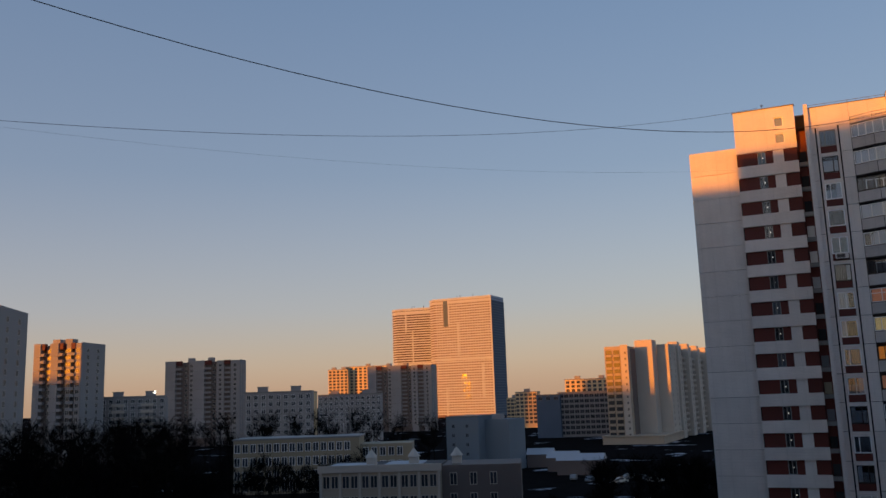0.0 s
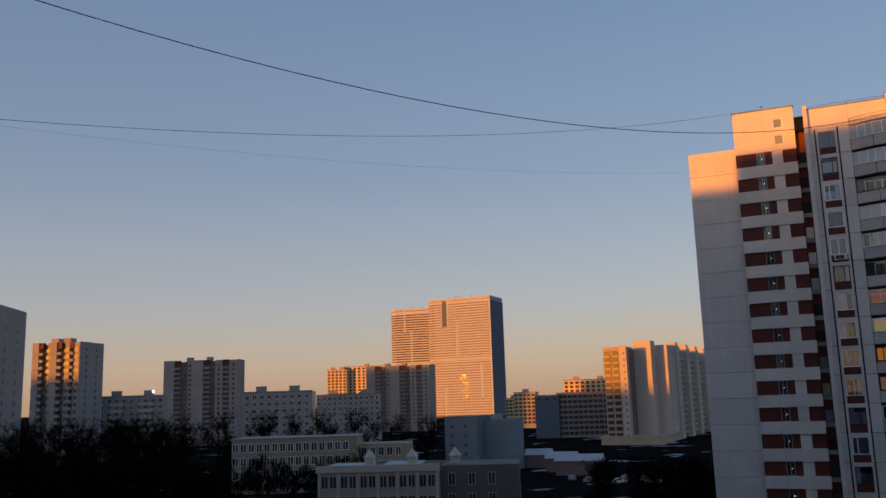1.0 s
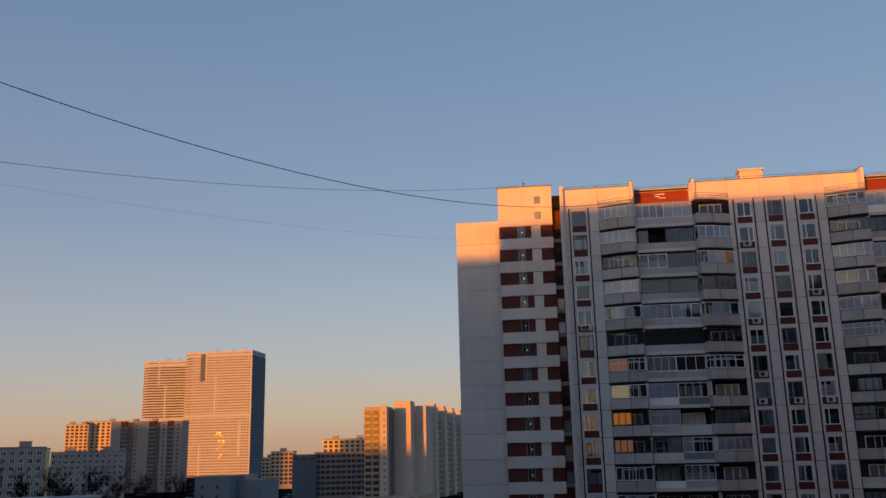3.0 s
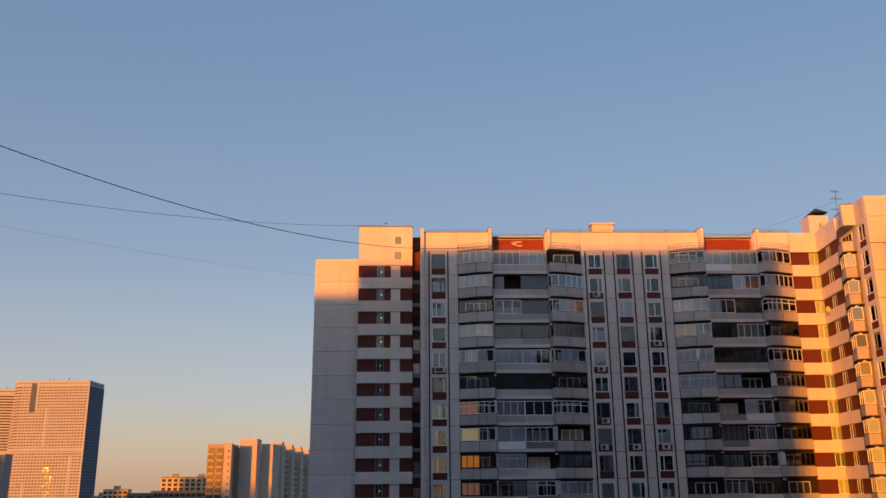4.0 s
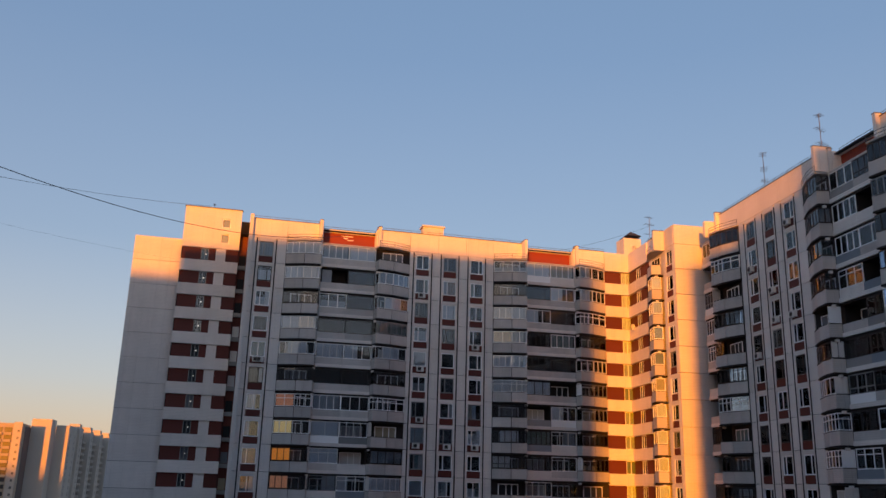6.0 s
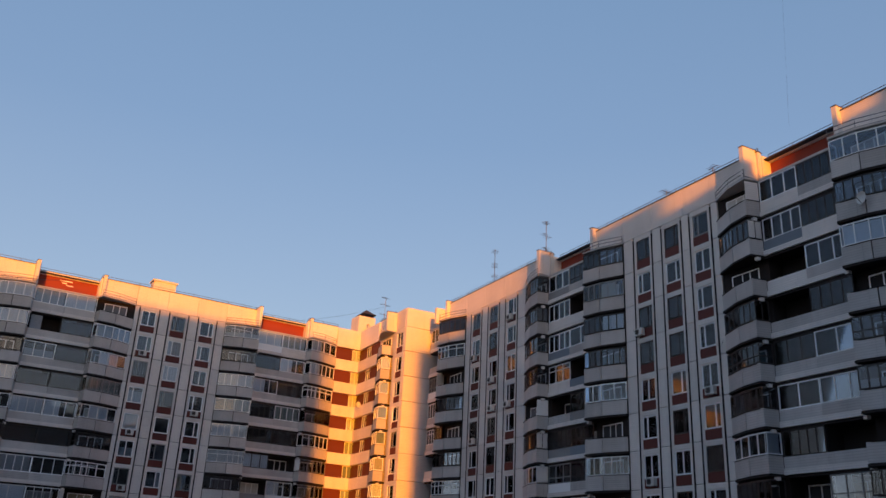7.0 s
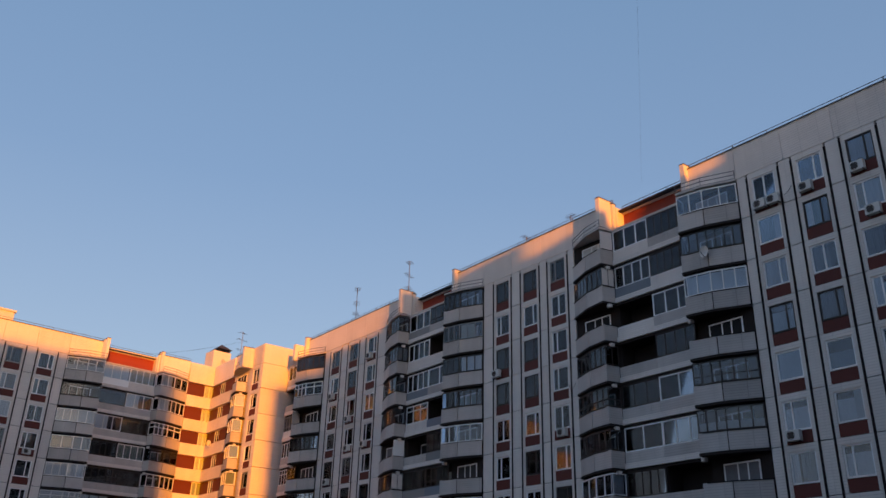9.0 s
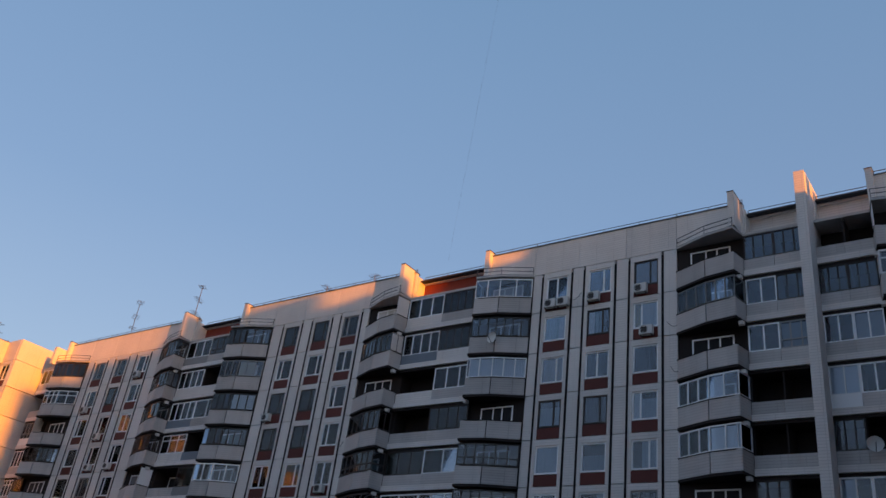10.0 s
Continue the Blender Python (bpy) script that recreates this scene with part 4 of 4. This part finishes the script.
# pale blue windowless hall
o = thing("hall", "pale blue windowless hall building beyond the school", "hall", corner_frame(23.3, 268, 25))
part("wall", Shape().box(-11, 0, 0, 16, 0, 16.6).mesh("wall", BLUEWALL), o)
part("annexe", Shape().box(0, 8, 5, 18, 0, 15.6).mesh("annexe", BLUEWALL), o)
part("roof_house", Shape().box(1.5, 4.5, 7, 10, 15.6, 17.2).mesh("roof_house", FARWALL), o)
part("coping", Shape().box(-11.2, 0.2, -0.2, 16.2, 16.602, 16.9).mesh("coping", GREYSASH), o)
rows_of(o, window_mesh(0.9, 0.9, BLUEWALL), [-8.5, -3.8], [13.4, 10.6, 7.8, 5.0])

# three-storey school and the nearer kindergarten
o = thing("school", "long cream school building with rows of tall windows", "school", corner_frame(31.1, 225, 6))
part("wall", Shape().box(-32, 0, 0, 14, 0, 13.4).mesh("wall", SCHOOLWALL), o)
part("coping", Shape().box(-32.3, 0.3, -0.3, 14.3, 13.402, 13.8).mesh("coping", GREYSASH), o)
SCH = window_mesh(1.3, 2.0)
rows_of(o, SCH, [-31 + i * 2.0 for i in range(15)], [10.4, 7.0, 3.6, 0.8])
part("annexe", Shape().box(0, 13.5, 2, 14, 0, 11.5).mesh("annexe", SCHOOLWALL), o)
rows_of(o, SCH, [1.5 + i * 2.2 for i in range(5)], [8.6, 5.2], y=2.0)
o = thing("kindergarten", "low pale two-storey kindergarten with snow on its roof", "school", corner_frame(25.9, 148, 6))
part("wall", Shape().box(-20.5, 0, 0, 14, 0, 11.0).mesh("wall", FARWARM), o)
for i in range(7):
    part("pilaster", Shape().box(-0.2, 0.2, -0.25, 0, 0, 10.4).mesh("pilaster", FARPALE), o, (-20.3 + i * 3.35, 0, 0))
part("parapet", Shape().box(-20.8, 0.3, -0.3, 0.0, 10.4, 11.6).mesh("parapet", FARPALE), o)
part("roof", Shape().box(-20.5, 0, 0, 14, 11.002, 11.2).mesh("roof", ROOFING), o)
for x0, x1, y0, y1 in ((-19.5, -12, 1, 9), (-10, -3.5, 3, 12), (-6, -0.5, 0.5, 2.5)):
    part("roof_snow", Shape().box(x0, x1, y0, y1, 11.202, 11.36).mesh("roof_snow", SNOW), o, label="patch of old snow on the roof")
KG = window_mesh(1.05, 1.9, FARPALE)
rows_of(o, KG, [-19.35 + i * 3.35 + e for i in range(6) for e in (0.0, 1.45)], [7.9, 4.5, 1.2])
part("annexe", Shape().box(0, 13.5, 3, 15, 0, 11.0).mesh("annexe", FARDARK), o)
rows_of(o, KG, [2.0, 5.4, 8.8], [7.8, 4.4], y=3.0)
for x in (-12.5, -5.0, 2.5):
    part("roof_turret", Shape().box(x - 0.8, x + 0.8, 4.4, 6.0, 11.2, 12.5).rod((x, 5.2, 12.5), (x, 5.2, 13.9), 1.15, 0, 0.08, 8).mesh("roof_turret", FARPALE), o)

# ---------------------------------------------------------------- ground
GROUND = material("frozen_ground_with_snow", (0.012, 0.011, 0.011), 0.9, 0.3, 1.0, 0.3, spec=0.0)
nt_ = GROUND.node_tree
gb = nt_.nodes["Principled BSDF"]
old = gb.inputs["Base Color"].links[0].from_socket
ns, rp, mx, gg = (nt_.nodes.new("ShaderNode" + n) for n in ("TexNoise", "ValToRGB", "Mix", "NewGeometry"))
ns.inputs["Scale"].default_value, ns.inputs["Detail"].default_value = 0.06, 6
rp.color_ramp.elements[0].position, rp.color_ramp.elements[1].position = 0.62, 0.68
mx.data_type = "RGBA"
mx.inputs["B"].default_value = (0.45, 0.47, 0.52, 1)
nt_.links.new(gg.outputs["Position"], ns.inputs["Vector"])
nt_.links.new(ns.outputs["Fac"], rp.inputs[0])
nt_.links.new(rp.outputs[0], mx.inputs["Factor"])
nt_.links.new(old, mx.inputs["A"])
nt_.links.new(mx.outputs["Result"], gb.inputs["Base Color"])
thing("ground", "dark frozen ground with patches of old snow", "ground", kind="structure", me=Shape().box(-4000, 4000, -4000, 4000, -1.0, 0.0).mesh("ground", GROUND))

# ---------------------------------------------------------------- bare trees


def bare_tree(seed, h):
    r = random.Random(seed)
    trunk, twigs = Shape(), Shape()
    trunk.rod((0, 0, 0), (0, 0, h * 0.55), 0.2, 0, 0.12, 6).rod((0, 0, h * 0.55), (0.2, 0.1, h * 0.95), 0.12, 0, 0.02, 5)
    for i in range(14):
        z = h * r.uniform(0.25, 0.85)
        a, ln = r.uniform(0, 6.28), h * r.uniform(0.2, 0.36) * (1.15 - z / h * 0.5)
        p = Vector((0, 0, z))
        q = p + Vector((math.cos(a) * ln * 0.7, math.sin(a) * ln * 0.7, ln * 0.7))
        trunk.rod(p, q, 0.07, 0, 0.025, 4)
        for j in range(15):
            s = p.lerp(q, r.uniform(0.3, 1.0))
            e = s + Vector((r.gauss(0, 0.5), r.gauss(0, 0.5), abs(r.gauss(0.5, 0.4)))) * h * 0.13
            twigs.rod(s, e, 0.05, 0, 0.02, 3)
            for _ in range(3):
                g = s.lerp(e, r.uniform(0.4, 1))
                twigs.rod(g, g + Vector((r.gauss(0, 0.4), r.gauss(0, 0.4), abs(r.gauss(0.4, 0.3)))) * h * 0.08, 0.032, 0, 0.012, 3)
    t = thing("tree", "bare dark winter tree on the frozen ground", "tree", group="bare trees round the school")
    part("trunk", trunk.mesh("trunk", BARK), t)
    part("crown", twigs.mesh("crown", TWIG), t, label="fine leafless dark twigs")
    return t


kinds = [bare_tree(s, h) for s, h in ((1, 14.0), (2, 17.0), (3, 11.5), (4, 18.5))]
spots = []
for i in range(300):
    yaw = rng.uniform(8, 54)
    d = rng.choice((rng.uniform(115, 145), rng.uniform(170, 220), rng.uniform(240, 330)))
    if 16 < yaw < 40.5 and d < 235:
        continue
    if 16 < yaw < 26 or yaw < 20 and not 112 < d < 150:
        continue
    spots.append((bearing(yaw, d), 2 if yaw < 20 else rng.randrange(4), 1.0))
# low growth in front of the school and the kindergarten
for i in range(30):
    spots.append((bearing(rng.uniform(15, 29.5), rng.uniform(120, 142)), rng.randrange(4), rng.uniform(0.3, 0.42)))
for i in range(75):
    spots.append((bearing(30.3 + 0.16 * i, rng.uniform(196, 217)), rng.randrange(4), rng.uniform(0.4, 0.62)))
placed = set()
for p, k, size in spots:
    m = Matrix.Translation(p) @ Matrix.Rotation(rng.uniform(0, 6.28), 4, "Z") @ Matrix.Scale(size, 4)
    if k in placed:
        copy_thing(kinds[k], m)
    else:
        kinds[k].matrix_world = m
        placed.add(k)

# ---------------------------------------------------------------- roof things, cables


def antenna(p, h, yaw, arms):
    s, o = Shape().rod((0, 0, 0), (0, 0, h), 0.035), thing("antenna", "thin dark television antenna on the roof", "antenna", Matrix.Translation(p) @ Matrix.Rotation(radians(yaw), 4, "Z"), "roof antennas")
    part("mast", s.mesh("mast", METAL), o)
    for z, w in arms:
        b = Shape().rod((-w * 0.5, 0, z), (w * 0.5, 0, z), 0.022)
        for i in range(4):
            x = -w * 0.5 + (i + 0.3) * w / 4
            b.rod((x, -0.35, z), (x, 0.35, z), 0.018)
        part("boom", b.mesh("boom", METAL), o)


def on_b(u, y, z):
    return wing_b.matrix_world @ Vector((u, y, z))


def on_a(u, y, z):
    return wing_a.matrix_world @ Vector((u, y, z))


antenna(on_b(-73.9, 2.0, ROOF - 0.42), 5.4, 60, [(5.2, 1.3), (3.6, 1.5), (2.4, 1.0)])
antenna(on_b(-65.8, 3.0, ROOF - 0.42), 6.2, 30, [(6.0, 0.9), (4.6, 1.6), (3.2, 1.2), (2.8, 1.4)])
antenna(on_b(-46.5, 1.0, ROOF - 0.42), 1.6, 10, [(1.5, 1.1)])
antenna(on_b(-41.5, 1.0, ROOF - 0.42), 1.7, 80, [(1.6, 1.0)])
antenna(on_a(53.1, 7.0, ROOF - 0.42), 8.2, 15, [(8.0, 1.3), (7.0, 1.7), (5.6, 1.8), (4.6, 1.4)])
antenna(on_a(-3.6, 6.6, 52.98), 0.9, 0, [(0.8, 0.3)])
o = thing("vent_house", "pale roof vent house with a dark peaked cap", "roof vent", wing_a.matrix_world @ Matrix.Translation((47.8, 4.0, ROOF + 1.4)))
part("body", Shape().box(0, 2.4, 0, 2.2, -1.82, 2.0).mesh("body", CONCRETE), o)
cap = Shape()
cap.v, cap.f, cap.m = [(0.5, -0.1, 2.4), (2.5, -0.1, 2.4), (2.5, 2.3, 2.4), (0.5, 2.3, 2.4), (1.4, 0.9, 3.2), (1.6, 1.3, 3.2)], [(0, 1, 5, 4), (1, 2, 5), (2, 3, 4, 5), (3, 0, 4), (3, 2, 1, 0)], [0] * 5
for x in (0.8, 2.2):
    for y in (0.2, 2.0):
        cap.rod((x, y, 1.9), (x, y, 2.55), 0.05)
part("cap", cap.mesh("cap", ROOFING), o, label="dark peaked sheet cap")
o = thing("vent_house", "small pale roof vent with a dark peaked cap", "roof vent", wing_a.matrix_world @ Matrix.Translation((-0.3, 8.5, 50.6)))
part("body", Shape().box(0, 0.9, 0, 1.0, 0, 1.2).mesh("body", CONCRETE), o)
cap2 = Shape()
cap2.v, cap2.f, cap2.m = [(-0.2, -0.2, 1.25), (1.2, -0.2, 1.25), (1.2, 1.2, 1.25), (-0.2, 1.2, 1.25), (0.5, 0.5, 1.75)], [(0, 1, 4), (1, 2, 4), (2, 3, 4), (3, 0, 4), (3, 2, 1, 0)], [0] * 5
part("cap", cap2.mesh("cap", ROOFING), o)


def cable(a, b, sag, r, label):
    """A hanging wire from a to b that dips by sag in the middle."""
    s, n = Shape(), 48
    pts = [Vector(a).lerp(Vector(b), i / n) - Vector((0, 0, 4 * sag * (i / n) * (1 - i / n))) for i in range(n + 1)]
    s.tube(pts, r)
    thing("cable", label, "cable", me=s.mesh("cable", CABLE), group="cables over the court")


cable((8.5, 92.3, 49.0), (-52.7, -14.2, 50.1), 10.8, 0.026, "black cable hanging over the court from roof to roof")
cable((-7.0, 99.3, 53.2), (-70.0, -5.0, 39.6), 5.1, 0.016, "thin dark cable hanging over the court")
cable((-10.0, 100.3, 46.7), (-80.0, 0.0, 44.9), 3.8, 0.006, "very thin dark cable hanging over the court")

# air conditioners hung on the walls
acs = thing("air_conditioner", "white outdoor air conditioner unit hung under a window", "air conditioner", group="outdoor air conditioners")
part("casing", Shape().box(-0.4, 0.4, -0.36, -0.04, 0, 0.56).mesh("casing", ACBOX), acs)
ring = Shape()
for i in range(12):
    a0, a1 = 6.2832 * i / 12, 6.2832 * (i + 1) / 12
    ring.rod((-0.1 + 0.22 * math.cos(a0), -0.37, 0.28 + 0.22 * math.sin(a0)), (-0.1 + 0.22 * math.cos(a1), -0.37, 0.28 + 0.22 * math.sin(a1)), 0.015, 0, None, 4)
part("fan_grille", ring.box(-0.27, 0.07, -0.366, -0.361, 0.11, 0.45).mesh("fan_grille", DARKWOOD), acs, label="round dark fan grille")
part("bracket", Shape().box(-0.35, -0.31, -0.36, 0.02, -0.05, -0.002).box(0.31, 0.35, -0.36, 0.02, -0.05, -0.002).mesh("bracket", METAL), acs)
places = [(wing_b, u, k) for u, k in ((-24.9, 0), (-24.0, 0), (-21.9, 0), (-18.8, 0), (-18.4, 1), (-48.9, 2), (-42.0, 4), (-42.2, 7), (-73.9, 1), (-70.5, 2), (-67.5, 3), (-73.7, 4), (-67.3, 0), (-70.3, 3), (-24.8, 5), (-48.2, 6), (-45.4, 9))]
places += [(wing_a, u, k) for u, k in ((2.5, 4), (2.9, 4), (20.4, 1), (20.5, 4), (20.3, 7), (23.8, 7), (27.0, 7), (20.6, 6), (26.9, 3))]
for i, (wing, u, k) in enumerate(places):
    m = wing.matrix_world @ Matrix.Translation((u, 0, TOP - STOREY * k + 0.2))
    if i == 0:
        acs.matrix_world = m
    else:
        copy_thing(acs, m)


def dish(wing, u, y, z, turn):
    """A small satellite dish on an arm."""
    o = thing("satellite_dish", "small grey satellite dish fixed to a balcony", "satellite dish", wing.matrix_world @ Matrix.Translation((u, y, z)) @ Matrix.Rotation(radians(turn), 4, "Z"), "satellite dishes")
    s, n = Shape(), 16
    rings = [(0.0, 0.0), (0.16, 0.02), (0.3, 0.07), (0.38, 0.12)]
    for rad, dep in rings:
        s.v += [(rad * math.cos(6.2832 * i / n), -0.2 - dep, rad * math.sin(6.2832 * i / n)) for i in range(n)]
    for k in range(3):
        s.f += [(k * n + i, k * n + (i + 1) % n, (k + 1) * n + (i + 1) % n, (k + 1) * n + i) for i in range(n)]
    s.m = [0] * len(s.f)
    part("bowl", s.mesh("bowl", ACBOX), o)
    part("arm", Shape().rod((0, -0.2, 0), (0, 0.1, -0.1), 0.03).mesh("arm", METAL), o)
    part("feed", Shape().rod((0, -0.3, -0.36), (0, -0.66, -0.02), 0.02).mesh("feed", METAL), o)


dish(wing_a, 49.0, 4.0, ROOF + 2.0, 20)
dish(wing_b, -28.3, -1.05, TOP - STOREY + 0.95, -10)
dish(wing_b, -7.0, -0.5, TOP - STOREY * 4 + 1.2, 15)
dish(wing_a, 45.4, -2.2, TOP - STOREY * 2 + 1.0, 20)
cable((on_b(-33.0, -0.9, 50.6)), (-1.7, -3.0, 52.9), 1.0, 0.0025, "very thin dark cable hanging over the court")
# loose wires along the wall panels
for u, k, w in ((-17.2, 1, 0.9), (-17.0, 2, 0.7), (-49.7, 2, 0.5), (-41.3, 3, 0.6), (-24.0, 0, 1.2)):
    s, z = Shape(), TOP - STOREY * k
    pts = [Vector((u + w * i / 10, -0.05 - 0.1 * math.sin(i / 10 * 3.14), z + 0.9 - 0.9 * math.sin(i / 10 * 2.2) + 0.08 * i)) for i in range(11)]
    s.tube(pts, 0.016)
    thing("cable", "loose black wire hanging on the wall panels", "cable", wing_b.matrix_world.copy(), me=s.mesh("cable", CABLE))

cable(on_a(38.0, 3.0, 51.0), on_a(53.1, 7.0, 57.0), 0.3, 0.012, "thin dark antenna cable above the roof")

# low sheds with snowy roofs and parked cars beyond the school
for yaw, d, w in ((17.0, 262, 9.0), (15.4, 250, 13.0), (18.6, 280, 8.0)):
    o = thing("shed", "low dark shed with a snow-covered gable roof", "shed", corner_frame(yaw, d, 8), "sheds beyond the school")
    part("wall", Shape().box(-w, 0, 0, 6, 0, 4.0).mesh("wall", FARDARK), o)
    rf = Shape()
    rf.v = [(-w - 0.3, -0.4, 4.0), (0.3, -0.4, 4.0), (0.3, 6.4, 4.0), (-w - 0.3, 6.4, 4.0), (-w - 0.3, 3, 5.8), (0.3, 3, 5.8)]
    rf.f, rf.m = [(0, 1, 5, 4), (2, 3, 4, 5), (1, 2, 5), (3, 0, 4), (3, 2, 1, 0)], [0] * 5
    part("roof", rf.mesh("roof", SNOW), o, label="gable roof white with snow")


def car(m, paint):
    o = thing("car", "small parked car on the frozen yard", "car", m, "parked cars")
    side = [(-2.1, 0.35), (2.1, 0.35), (2.15, 0.75), (1.2, 0.95), (0.6, 1.45), (-1.2, 1.45), (-1.9, 0.95), (-2.15, 0.85)]
    b, n = Shape(), len(side)
    b.v = [(x, -0.82, z) for x, z in side] + [(x, 0.82, z) for x, z in side]
    b.f = [tuple(range(n)), tuple(n + i for i in reversed(range(n)))] + [(i, i + n, (i + 1) % n + n, (i + 1) % n) for i in range(n)]
    b.m = [0] * len(b.f)
    part("body", b.mesh("body", paint), o)
    part("side_glass", Shape().box(-1.1, 0.5, -0.84, 0.84, 0.98, 1.38).mesh("side_glass", FARGLASS), o, label="dark side windows")
    for x in (-1.3, 1.3):
        for y in (-0.8, 0.8):
            part("wheel", Shape().rod((x, y - 0.1, 0.33), (x, y + 0.1, 0.33), 0.33, 0, None, 12).mesh("wheel", ROOFING), o)


for i, yaw in enumerate((12.2, 12.9, 13.7, 14.4, 16.2, 17.3)):
    car(Matrix.Translation(bearing(yaw, 226 + (i % 3) * 5)) @ Matrix.Rotation(radians(20 * i), 4, "Z"), (ACBOX, BLUEGREY, GREYSASH)[i % 3])
# glowing ball added to stand in for a sun reflection; no lamp there
o = thing("roof_light", "glowing ball on an added mast, standing in for the sun's reflection", "lamp", Matrix.Translation(bearing(43.84, 396)))
part("mast", Shape().rod((0, 0, 27.5), (0, 0, 29.0), 0.12).mesh("mast", METAL), o)
part("globe", Shape().rod((0, 0, 29.0), (0, 0, 29.5), 0.3, 0, 0.5, 10).rod((0, 0, 29.5), (0, 0, 30.0), 0.5, 0, 0.2, 10).mesh("globe", glow("sun_glint_glow", (1.0, 0.95, 0.8), 6.0)), o)
